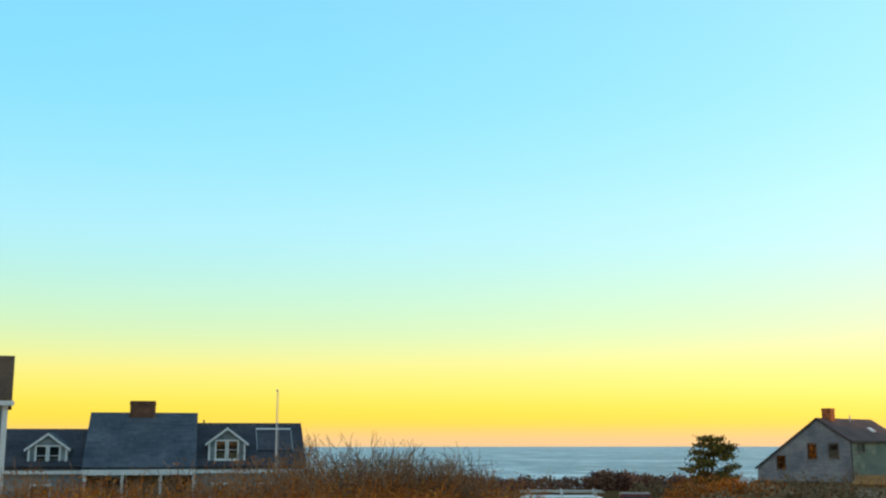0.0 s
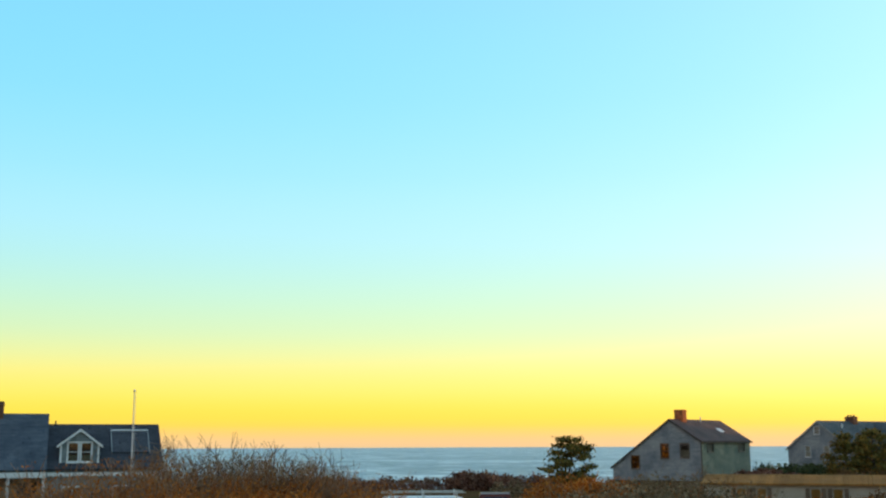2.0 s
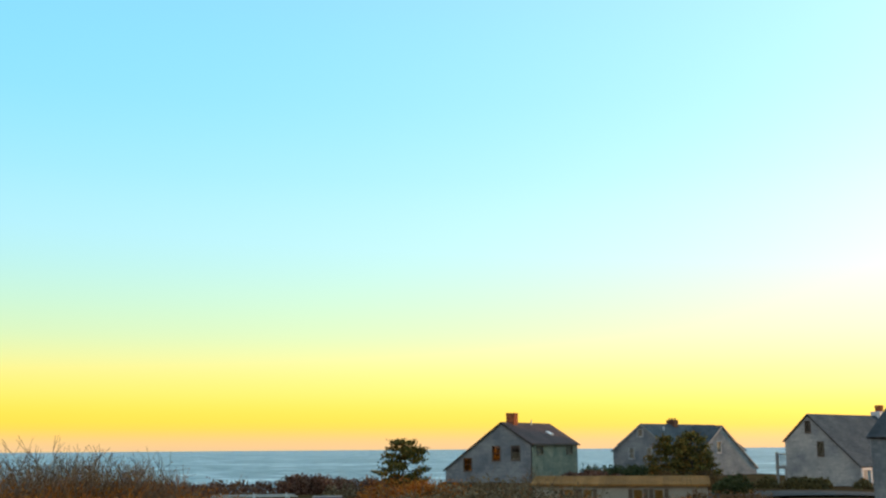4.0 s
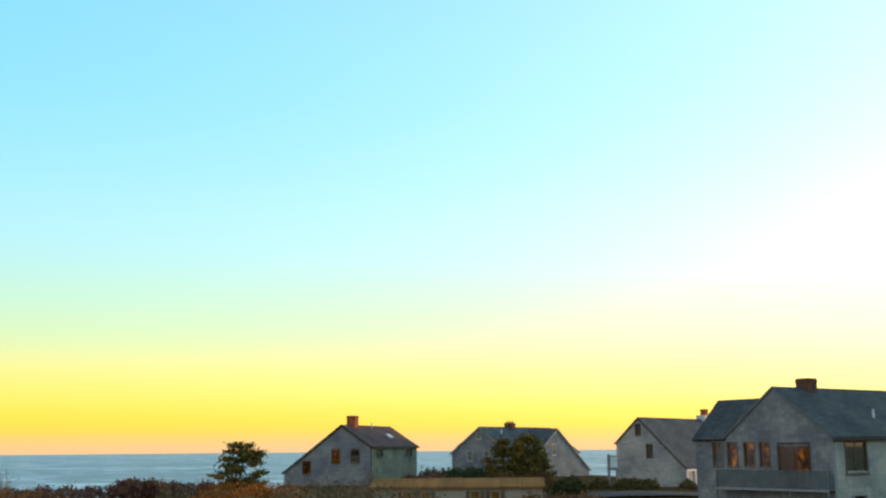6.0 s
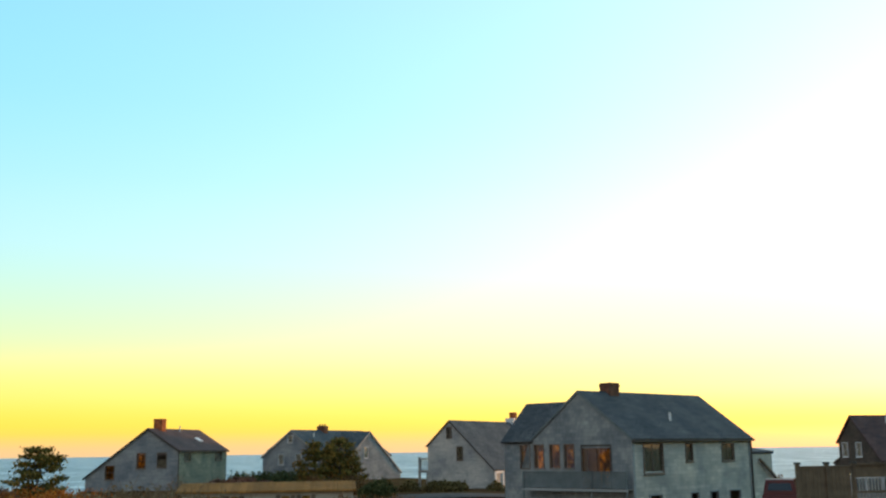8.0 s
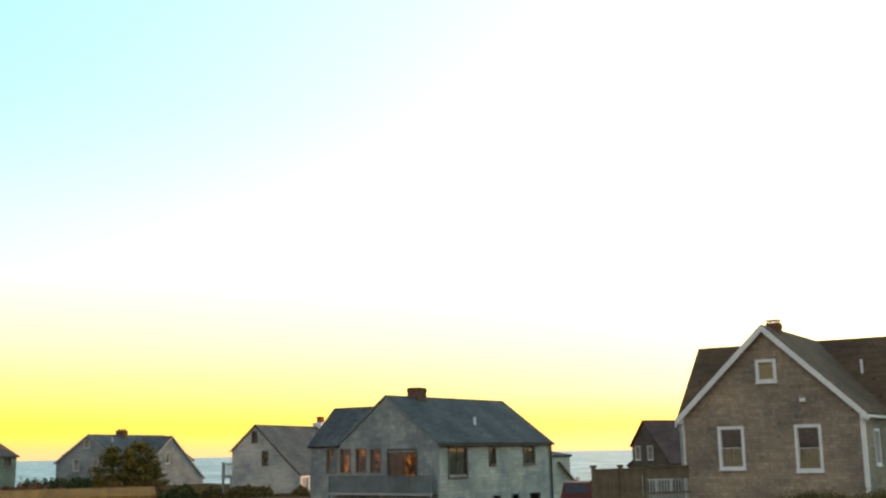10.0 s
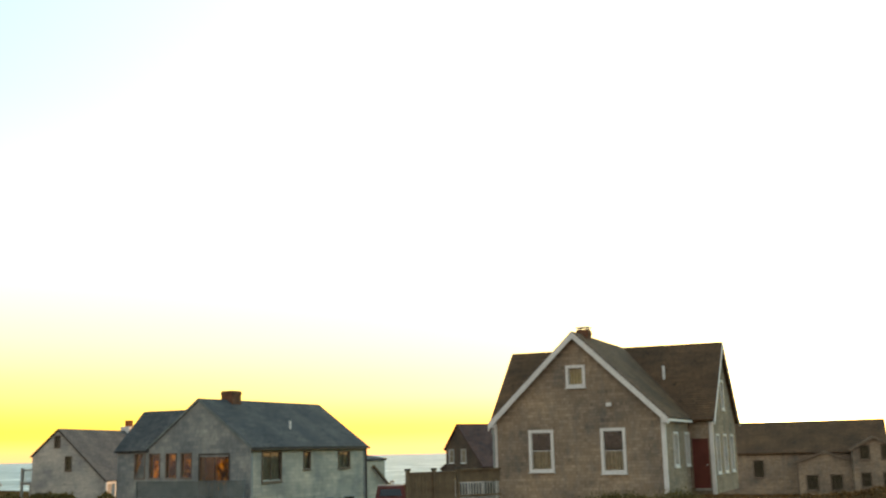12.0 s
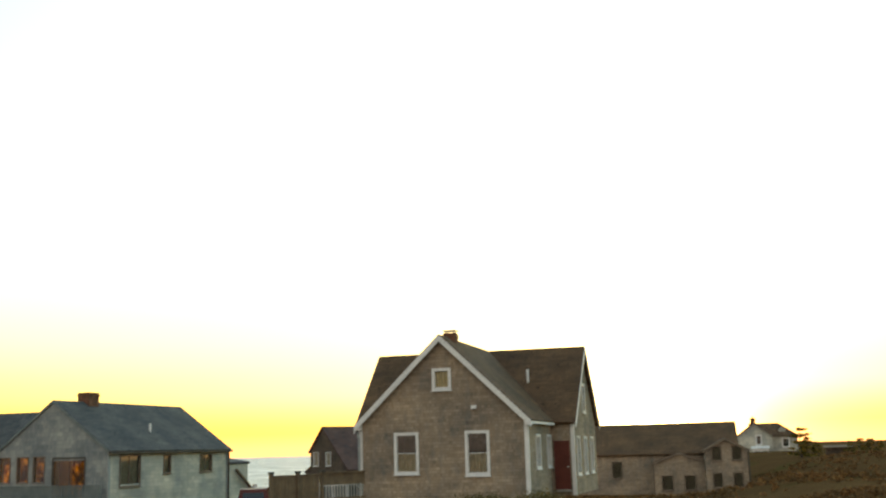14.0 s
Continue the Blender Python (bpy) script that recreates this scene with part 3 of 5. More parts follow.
# ---- the tall grey house with a balcony
def house_with_balcony():
    zg = -2.7
    h = house(-43.37, 56, 36, zg, "two-storey grey shingled house with a recessed balcony and low chimney")
    g = -zg
    front = [(-6.38, 0.67 + g, 0.63, 1.24, AMBER), (-5.29, 0.67 + g, 0.63, 1.24, AMBER), (-4.31, 0.67 + g, 0.63, 1.24, AMBER),
             (-3.14, -0.30 + g, 1.83, 2.1, W(trim=DARK_TRIM, casing=0.06, rows=1, cols=2, glass=GLASS_AMBER, sill=False, sheer=(0.52, 1.0))),
             (-4.6, -2.3 + g, 0.9, 1.2, PLAIN), (-6.2, -2.3 + g, 0.9, 1.2, PLAIN)]
    side = [(1.0, 0.42 + g, 1.65, 1.45, W(trim=BROWN_TRIM, casing=0.06, rows=1, cols=2, glass=GLASS, curtain=0.98)), (4.80, 0.97 + g, 0.6, 0.88, W(trim=BROWN_TRIM, casing=0.06, rows=1, glass=GLASS, curtain=0.98)),
            (8.34, 0.95 + g, 1.2, 0.88, W(trim=BROWN_TRIM, casing=0.06, rows=1, cols=2, glass=GLASS, curtain=0.98)), (1.4, -1.9 + g, 1.0, 1.2, PLAIN),
            (5.1, -1.9 + g, 0.7, 1.2, PLAIN), (7.0, -1.9 + g, 0.7, 1.2, PLAIN), (8.9, -1.9 + g, 1.1, 1.2, PLAIN)]
    # the right wall's stronger light is put into its paler shingle colour
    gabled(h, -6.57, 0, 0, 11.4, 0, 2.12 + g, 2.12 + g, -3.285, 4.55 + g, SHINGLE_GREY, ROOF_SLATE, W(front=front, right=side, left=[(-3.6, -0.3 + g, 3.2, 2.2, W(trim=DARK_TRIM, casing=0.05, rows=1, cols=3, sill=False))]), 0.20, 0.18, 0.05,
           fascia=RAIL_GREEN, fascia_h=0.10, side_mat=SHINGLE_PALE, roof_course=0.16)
    wing = [(-7.38, 0.67 + g, 0.65, 1.24, AMBER)]
    gabled(h, 0.0, 4.2, 6.6, 8.6, 0, 2.12 + g, 2.12 + g, 2.1, 4.1 + g, SHINGLE_GREY, ROOF_SLATE,
           W(left=wing), 0.115, 0.18, 0.12, roof_course=0.16, base=ALONG_X, walls=("back", "left", "right"))
    part("valley_roof", Shape().slab([(-6.48, -0.02, 2.25 + g), (-3.85, 2.1, 4.25 + g), (-6.48, 2.1, 4.25 + g)], 0.12), ROOF_SLATE, h)
    part("valley_roof", Shape().slab([(-6.48, 4.2, 2.25 + g), (-6.48, 2.1, 4.25 + g), (-3.85, 2.1, 4.25 + g)], 0.12), ROOF_SLATE, h)
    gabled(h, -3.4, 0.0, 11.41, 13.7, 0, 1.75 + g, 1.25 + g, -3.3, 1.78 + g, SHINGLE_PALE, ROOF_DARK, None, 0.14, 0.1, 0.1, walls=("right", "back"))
    chimney(h, -3.285, 2.75, 4.3 + g, 5.17 + g, 0.72, 0.8, BRICK_DARK)
    part("vent_pipe", Shape().tube((-1.15, 5.2, 2.9 + g), (-1.15, 5.2, 3.55 + g), 0.07, 0.07, 10), WHITE, h, "white vent pipe through the roof")
    box_part("upper_floor", (-6.4, 0.17, -0.6 + g), (-0.17, 11.2, -0.4 + g), INSIDE, h)
    box_part("partition", (-6.4, 4.6, -0.4 + g), (-0.17, 4.7, 2.1 + g), INSIDE, h, "inner wall of the lit room")
    room_lamp(h, -5.3, 1.9, 1.45 + g, 42)
    room_lamp(h, -1.8, 1.1, 1.55 + g, 14)
    room_lamp(h, -7.4, 1.6, 1.45 + g, 14)
    box_part("wall_end", (-6.80, -0.012, 0.0), (-6.55, 0.15, 2.1 + g), SHINGLE_GREY, h)
    # balcony with a boarded rail
    deck = Shape()
    for k in range(4):
        deck.box((-6.85, -0.48 + k * 0.12, -0.38 + g), (0.0, -0.37 + k * 0.12, -0.34 + g))
    part("balcony_deck", deck, DECK_WOOD, h, "weathered plank balcony deck")
    box_part("edge_beam", (-6.9, -0.55, -0.47 + g), (0.05, -0.49, -0.36 + g), GREY_TRIM, h, "pale beam along the balcony's edge")
    for k in range(57):
        box_part("rail_board", (-6.85 + k * 0.12, -0.47, -0.30 + g), (-6.85 + k * 0.12 + 0.085, -0.445, 0.50 + g), RAIL_GREEN, h)
    box_part("hand_rail", (-6.85, -0.51, 0.50 + g), (0.0, -0.42, 0.54 + g), RAIL_GREEN, h)
    for x in (-6.85, -2.25, -0.08):
        box_part("balcony_post", (x, -0.52, 0.0), (x + 0.07, -0.45, 0.52 + g), RAIL_GREEN, h)
    for x, y in ((0.03, 0.04), (0.03, 11.2)):
        box_part("corner_board", (x - 0.05, y - 0.05, 0), (x + 0.02, y + 0.12, 2.1 + g), GREY_TRIM, h)
    part("downpipe", Shape().tube((0.1, 11.3, 0), (0.1, 11.3, 2.1 + g), 0.05, 0.05, 8), DARK_TRIM, h)
    box_part("gutter", (0.12, -0.1, 1.98 + g), (0.26, 11.5, 2.1 + g), DARK_TRIM, h)
    stair = Shape().box((0.4, 0, 0), (0.55, 4.2, 0.12), pose(-0.3, 12.0, 0.9 + g, -32))
    part("stair_rail", stair, FENCE_WOOD, h, "sloping outside stair rail")


# ---- the saltbox with a brick chimney
def saltbox_with_chimney():
    zg = -1.95
    g = -zg
    h = house(-20.25, 115, 25, zg, "grey saltbox house with a red brick chimney above the sea")
    dark = W(trim=BROWN_TRIM, casing=0.08, rows=2, cols=1, curtain=0.55)
    front = [(-4.48, 0.36 + g, 0.87, 1.46, W(trim=BROWN_TRIM, casing=0.08, rows=2, glass=GLASS_AMBER, sheer=(0.1, 1.0))), (-2.25, 0.46 + g, 0.92, 1.36, dark),
             (-7.94, -0.71 + g, 0.92, 1.3, W(trim=BROWN_TRIM, casing=0.08, rows=2, glass=GLASS_AMBER, sheer=(0.0, 1.0)))]
    dull = W(trim=BROWN_TRIM, casing=0.08, rows=2, glass=GLASS, curtain=0.98)
    side = [(1.5, 1.0 + g, 1.4, 0.78, dull), (9.3, 1.0 + g, 1.6, 0.78, dull)]
    gabled(h, -10.18, 0, 0, 12.4, 0, -0.62 + g, 2.05 + g, -3.41, 4.22 + g, SHINGLE_BLUE, ROOF_DARK, W(front=front, right=side), 0.0, 0.2, 0.15,
           side_mat=SHINGLE_MOSS, fascia=DARK_TRIM, roof_mats=(ROOF_RUST, ROOF_RUST))
    room_lamp(h, -5.2, 2.4, 0.9 + g, 75)
    box_part("partition", (-9.9, 5.2, 0), (-0.2, 5.3, 1.6 + g), INSIDE, h, "inner wall of the lit room")
    box_part("partition", (-3.2, 0.2, 0), (-3.1, 5.2, 2.0 + g), INSIDE, h, "inner wall of the lit room")
    chimney(h, -3.41, 2.65, 3.9 + g, 5.35 + g, 0.95, 0.95)
    n = pose(-1.55, 8.2, 3.17 + g, 0, 32.5, 0)
    box_part("skylight", (-0.35, -0.45, 0.0), (0.35, 0.45, 0.12), WHITE, h, "white framed skylight", n)
    part("vent_pipe", Shape().tube((-3.0, 6.6, 3.9 + g), (-3.0, 6.6, 4.7 + g), 0.07, 0.07, 8), GALVANISED, h)
    part("downpipe", Shape().tube((0.08, -0.1, 0), (0.08, -0.1, 2.0 + g), 0.06, 0.06, 8), DARK_TRIM, h)
    box_part("gutter", (0.16, -0.15, 1.9 + g), (0.32, 12.5, 2.02 + g), DARK_TRIM, h)


# ---- the cross-gabled house behind the pines
def house_behind_pines():
    zg = -1.9
    g = -zg
    near = 0.93
    h = house(-27.4, 135 * near, 35, EYE + near * (zg - EYE), "grey shingled house with two gables, half hidden by pines")
    white = W(trim=WHITE, casing=0.05, rows=2, glass=GLASS_CLEAR, curtain=0.98)
    front = [(-6.35, 0.25 + g, 0.75, 1.25, white), (-3.72, 0.25 + g, 0.75, 1.25, white), (-1.3, 0.25 + g, 0.75, 1.25, white), (-4.95, 2.9 + g, 0.75, 0.85, white)]
    gabled(h, -8.84, 0, 0, 16, 0, 1.2 + g, 1.2 + g, -4.42, 4.33 + g, SHINGLE_BLUE, ROOF_SLATE, W(front=front), 0, 0.25, 0.15, fascia=GREY_TRIM)
    gabled(h, 6.0, 18.2, -0.3, 4.2, 0, 1.2 + g, -1.12 + g, 10.4, 4.12 + g, SHINGLE_BLUE, ROOF_SLATE, W(front=[(9.2, 0.9 + g, 0.8, 1.3, white)]), 0, 0.25, 0.15,
           fascia=GREY_TRIM, base=ALONG_X, walls=("front", "left", "right"))
    gabled(h, -8.9, -7.6, 1.5, 4.0, 0.5, 2.0 + g, 2.7 + g, -7.7, 2.75 + g, SHINGLE_BLUE, ROOF_SLATE, None, walls=("front", "left"))
    h.scale = (near, near, near)
    chimney(h, -4.42, 6.6, 4.0 + g, 5.0 + g, 1.2, 0.8, BRICK_DARK, pots=3)
    part("vent_pipe", Shape().tube((-3.2, 3.0, 3.6 + g), (-3.2, 3.0, 4.1 + g), 0.09, 0.09, 8), WHITE, h, "white vent pipe")


# ---- the house with the sea deck
def house_with_sea_deck():
    zg = -1.75
    g = -zg
    h = house(-36.32, 100, 27, zg, "pale grey saltbox house with a raised wooden deck facing the sea")
    dark = W(trim=BROWN_TRIM, casing=0.06, rows=2, glass=GLASS_DULL, curtain=0.98)
    front = [(-4.83, 2.86 + g, 0.45, 0.92, dark), (-3.77, 0.83 + g, 0.53, 1.15, W(trim=BROWN_TRIM, casing=0.06, rows=2, glass=GLASS, curtain=0.98))]
    gabled(h, -6.92, 0, 0, 16, 0, 2.1 + g, -0.12 + g, -4.56, 4.3 + g, SHINGLE_SILVER, ROOF_SLATE, W(front=front), 0, 0.15, 0.12, fascia=DARK_TRIM, fascia_h=0.08)
    chimney(h, -4.56, 13.2, 4.0 + g, 4.85 + g, 0.9, 1.1, WHITE)
    chimney(h, -4.4, 13.2, 4.8 + g, 5.45 + g, 0.55, 0.6, BRICK)
    door = Shape()
    for lo, hi in (((0.0, 0.05, 0), (0.12, 0.25, -0.2 + g)), ((0.0, 1.55, 0), (0.12, 1.75, -0.2 + g)), ((0, 0.25, -0.4 + g), (0.12, 1.55, -0.2 + g))):
        door.box(lo, hi)
    part("door_frame", door, WHITE, h, "white door frame")
    box_part("door", (0.0, 0.25, 0), (0.06, 1.55, -0.4 + g), GREY_TRIM, h)
    deck = Shape()
    for k in range(8):
        deck.box((-7.95, 0.0 + k * 0.28, -0.16 + g), (-6.95, 0.26 + k * 0.28, -0.10 + g))
    part("deck_floor", deck, DECK_WOOD, h, "weathered raised deck floor")
    box_part("deck_beam", (-7.97, -0.04, -0.34 + g), (-6.95, 0.0, -0.10 + g), DECK_WOOD, h)
    box_part("deck_beam", (-7.99, -0.04, -0.34 + g), (-7.95, 2.3, -0.10 + g), DECK_WOOD, h)
    for x, y in ((-7.95, 0.0), (-7.95, 2.1), (-7.1, 0.02)):
        box_part("deck_post", (x, y, 0), (x + 0.18, y + 0.18, 1.10 + g if x < -7.5 else -0.1 + g), DECK_WOOD, h)
    for y in (0.02, 2.12):
        box_part("deck_rail", (-7.95, y, 0.88 + g), (-6.95, y + 0.1, 1.0 + g), DECK_WOOD, h)
        for k in range(4):
            box_part("baluster", (-7.68 + k * 0.2, y + 0.02, -0.1 + g), (-7.64 + k * 0.2, y + 0.06, 0.92 + g), DECK_WOOD, h)
    box_part("deck_rail", (-7.95, 0, 0.88 + g), (-7.83, 2.2, 1.0 + g), DECK_WOOD, h)
    for k in range(5):
        box_part("baluster", (-7.92, 0.40 + k * 0.34, -0.1 + g), (-7.88, 0.44 + k * 0.34, 0.92 + g), DECK_WOOD, h)
    part("light_pipe", Shape().tube((0.1, -0.05, 0), (0.1, -0.05, -0.3 + g), 0.05, 0.05, 8), WHITE, h)


# ---- the brown cottage with white trim
def brown_cottage():
    zg = -0.3
    g = -zg
    h = house(-64.6, 43, 11.7, zg, "brown shingled cottage with white trim against the setting sun")
    sash = W(trim=WHITE, casing=0.09, rows=2, curtain=0.95)
    front = [(-5.33, 0.93 + g, 0.80, 1.41, W(trim=WHITE, casing=0.12, rows=2, glass=GLASS_CLEAR, curtain=0.5)), (-2.38, 0.83 + g, 0.76, 1.51, W(trim=WHITE, casing=0.12, rows=2, glass=GLASS_CLEAR, curtain=0.5)),
             (-3.68, 4.20 + g, 0.56, 0.65, W(trim=WHITE, casing=0.12, rows=1, glass=GLASS_YELLOW, curtain=0.98))]
    side = [(1.7, 0.98 + g, 0.7, 1.2, sash), (4.1, 0.98 + g, 0.7, 1.2, sash)]
    gabled(h, -6.85, 0, 0, 8.4, 0, 2.88 + g, 2.88 + g, -3.42, 6.17 + g, SHINGLE_BROWN, ROOF_BROWN, W(front=front, right=side), 0.125, 0.22, 0.22,
           fascia=WHITE, roof_course=0.15, fascia_h=0.22, walls=("front", "right", "left"))
    right = [(8.15, 3.35 + g, 0.5, 1.15, W(trim=WHITE, casing=0.1, rows=2)), (6.0, 0.6 + g, 0.7, 1.5, sash), (8.0, 0.6 + g, 0.7, 1.5, sash), (10.0, 0.6 + g, 0.7, 1.5, sash)]
    gabled(h, 5.0, 11.8, -0.95, 8.75, 0, 2.88 + g, 2.88 + g, 8.4, 6.18 + g, SHINGLE_BROWN, ROOF_BROWN, W(front=right), 0.125, 0.25, 0.2, fascia=WHITE, roof_course=0.15,
           base=ALONG_X)
    door = box_part("door", (0.14, 4.93, 0.25), (0.80, 4.97, 2.3), DOOR_RED, h, "dark red side door")
    part("door_knob", Shape().tube((0.72, 4.88, 1.2), (0.72, 4.93, 1.2), 0.03, 0.03, 8), GALVANISED, door)
    box_part("door_sill", (0.1, 4.86, 0.15), (0.84, 4.97, 0.25), DECK_WOOD, h)
    for x, y in ((0.0, -0.03), (-6.85, -0.03), (0.97, 4.97)):
        box_part("corner_board", (x - 0.10, y, 0), (x + 0.06, y + 0.12, 2.88 + g), WHITE, h, "white corner board")
    box_part("cornice_return", (-7.06, -0.21, 2.60 + g), (-6.80, 0.05, 2.76 + g), WHITE, h)
    box_part("cornice_return", (-0.05, -0.21, 2.60 + g), (0.24, 0.05, 2.76 + g), WHITE, h)
    box_part("eave_board", (0.2, 0.0, 2.66 + g), (0.24, 4.8, 2.76 + g), WHITE, h)
    pipe = Shape().tube((-6.98, -0.1, 2.55 + g), (-6.92, -0.08, 2.2 + g), 0.045, 0.045, 8).tube((-6.92, -0.08, 2.2 + g), (-6.92, -0.08, 0.1), 0.045, 0.045, 8)
    part("downpipe", pipe, GREY_TRIM, h, "grey downpipe with a crook")
    chimney(h, -3.42, 1.6, 5.9 + g, 6.52 + g, 0.5, 0.5, BRICK_DARK)
    cap = Shape().box((-3.7, 1.32, 6.60 + g), (-3.14, 1.88, 6.64 + g))
    for x, y in ((-3.6, 1.42), (-3.24, 1.42), (-3.6, 1.78), (-3.24, 1.78)):
        cap.box((x - 0.02, y - 0.02, 6.44 + g), (x + 0.02, y + 0.02, 6.60 + g))
    part("chimney_cap", cap, GALVANISED, h, "sheet metal chimney cap on legs")
    part("vent_pipe", Shape().tube((-1.25, 6.7, 4.4 + g), (-1.25, 6.7, 5.25 + g), 0.06, 0.06, 10), WHITE, h, "white vent pipe")
    box_part("wall_lamp", (-2.2, -0.12, 3.3 + g), (-1.98, -0.02, 3.44 + g), WHITE, h, "small white outdoor lamp")


# ---- the long low house with a porch
def porch_house():
    zg = -2.2
    g = -zg
    p = spot(12.8, 60, zg)
    h = thing("house", pose(p.x, p.y, p.z, 0, 0, 12.8), "long low grey house with porch, two dormers, broad chimney", "house")
    white = W(trim=WHITE, casing=0.10, rows=2, cols=2)
    # middle block, with a porch under its roof
    gabled(h, 0.0, 7.0, -0.2, 5.46, 0, 0.62 + g, 0.62 + g, 3.5, 3.35 + g, SHINGLE_GREY, ROOF_BLUE, None, 0.14, 0.25, 0.05, roof_course=0.15, base=ALONG_X, walls=("front", "back", "right"))
    wall(h, facing(0, 1.6, 0), [(-5.46, 1.5 + g), (0.2, 1.5 + g)], 0, [(-4.6, 0.9, 1.2, 1.3), (-1.1, 0.1, 0.9, 2.0)], SHINGLE_BROWN, 0.14)
    window(h, facing(0, 1.6, 0), -4.6, 0.9, 1.2, 1.3, **white)
    box_part("door", (-1.1, 1.64, 0.1), (-0.2, 1.7, 2.1), DARK_TRIM, h, "dark porch door")
    box_part("porch_fascia", (-5.5, -0.20, 0.18 + g), (0.25, -0.12, 0.46 + g), WHITE, h, "white porch beam")
    for x in (-5.42, -3.55, -1.62, 0.08):
        box_part("porch_post", (x, -0.15, 0), (x + 0.14, -0.01, 0.2 + g), WHITE, h, "white porch post")
    box_part("porch_floor", (-5.46, -0.2, 0), (0.2, 1.6, 0.12), DECK_WOOD, h)
    chimney(h, -2.75, 3.5, 3.2 + g, 4.13 + g, 1.35, 0.8, BRICK_DARK)
    # right and left wings
    gabled(h, 0.3, 7.2, -5.95, -0.21, 0, 0.62 + g, 0.62 + g, 3.75, 2.80 + g, SHINGLE_GREY, ROOF_DARK,
           W(left=[(1.1, 0.55, 0.9, 1.3, white), (3.6, 0.55, 0.9, 1.3, white)]), 0.14, 0.25, 0.12, roof_course=0.15, base=ALONG_X)
    gabled(h, 0.3, 7.2, 5.47, 13.0, 0, 0.62 + g, 0.62 + g, 3.75, 2.45 + g, SHINGLE_GREY, ROOF_DARK,
           W(left=[(-8.0, 0.55, 0.9, 1.3, white)]), 0.14, 0.25, 0.12, roof_course=0.15, base=ALONG_X)
    box_part("eave_board", (0.3, 0.02, 0.24 + g), (6.0, 0.06, 0.42 + g), WHITE, h, "white eave board")
    box_part("eave_board", (-13.0, 0.02, 0.24 + g), (-5.5, 0.06, 0.42 + g), WHITE, h, "white eave board")
    for xc, zt, ze in ((1.83, 2.52, 1.78), (-7.3, 2.22, 1.5)):
        w = 0.98
        sash = W(trim=WHITE, casing=0.075, rows=2, curtain=0.35)
        face = [(xc - 0.565, ze - 0.80 + g, 0.48, 0.94, sash), (xc + 0.085, ze - 0.80 + g, 0.48, 0.94, sash)]
        gabled(h, xc - w, xc + w, 0.55, 3.4, ze - 1.15 + g, ze + g, ze + g, xc, zt + g, SHINGLE_GREY, ROOF_DARK, W(front=face), 0.14, 0.16, 0.14, fascia=WHITE, fascia_h=0.11, walls=("front", "left", "right"))
        for x in (xc - w, xc + w - 0.1):
            box_part("corner_board", (x, 0.5, ze - 1.1 + g), (x + 0.1, 0.56, ze + g), WHITE, h)
    slope = math.degrees(math.atan2(2.18, 3.45))
    m = pose(4.45, 2.15, 1.92 + g, slope)
    box_part("roof_hatch", (-0.95, -1.05, 0.0), (0.95, 1.05, 0.10), ROOF_DARK, h, "dark flat roof hatch", m)
    for x in (-0.99, 0.95):
        box_part("hatch_trim", (x, -1.05, 0.0), (x + 0.04, 1.05, 0.12), GREY_TRIM, h, "", m)
    box_part("hatch_trim", (-0.98, 1.05, 0.0), (0.98, 1.14, 0.14), WHITE, h, "white trim above the hatch", m)
    part("vent_pipe", Shape().tube((0.6, 3.6, 2.6 + g), (0.6, 3.6, 3.12 + g), 0.04, 0.04, 8), DARK_TRIM, h)


def corner_house():
    zg = -0.9
    g = -zg
    p = spot(21.38, 35, zg)
    h = thing("house", pose(p.x, p.y, p.z, 0, 0, 21.38), "grey shingled house with a dark roof and white eave", "house")
    gabled(h, 0.0, 7.0, 0.25, 9.0, 0, 3.0 + g, 3.0 + g, 3.5, 4.45 + g, SHINGLE_GREY, ROOF_BROWN, None, 0.13, 0.2, 0.2, roof_course=0.15, base=ALONG_X)
    box_part("eave_board", (-9.2, -0.24, 2.86 + g), (0.02, -0.19, 3.0 + g), WHITE, h, "white eave board")
    box_part("corner_board", (-0.30, -0.03, 0), (-0.14, 0.02, 2.9 + g), WHITE, h)


def straw_roof_cottage():
    zg = -2.86
    g = -zg
    p = spot(-24.6, 72, zg)
    h = thing("house", pose(p.x, p.y, p.z, 0, 0, -24.6 - 3), "low pale cottage with a straw-coloured roof and shuttered windows", "house")
    rows = []
    for x in (-3.4, -2.2, 1.0, 2.3):
        rows.append((x, 0.75 + 0.25, 0.55, 0.85, W(trim=CREAM_WALL, casing=0.07, rows=1, glass=GLASS_AMBER, curtain=0.98)))
    gabled(h, 0.0, 6.0, -5.6, 5.4, 0, -0.78 + g, -0.78 + g, 3.0, -0.36 + g, CREAM_WALL, ROOF_STRAW, W(left=rows), 0, 0.25, 0.2, roof_course=0.15, base=ALONG_X)
    for x in (-3.4, -2.2, 1.0, 2.3):
        for k in (-0.32, 0.62):
            box_part("shutter", (x + k, -0.06, 0.98), (x + k + 0.26, -0.03, 1.9), FENCE_WOOD, h, "brown window shutter")


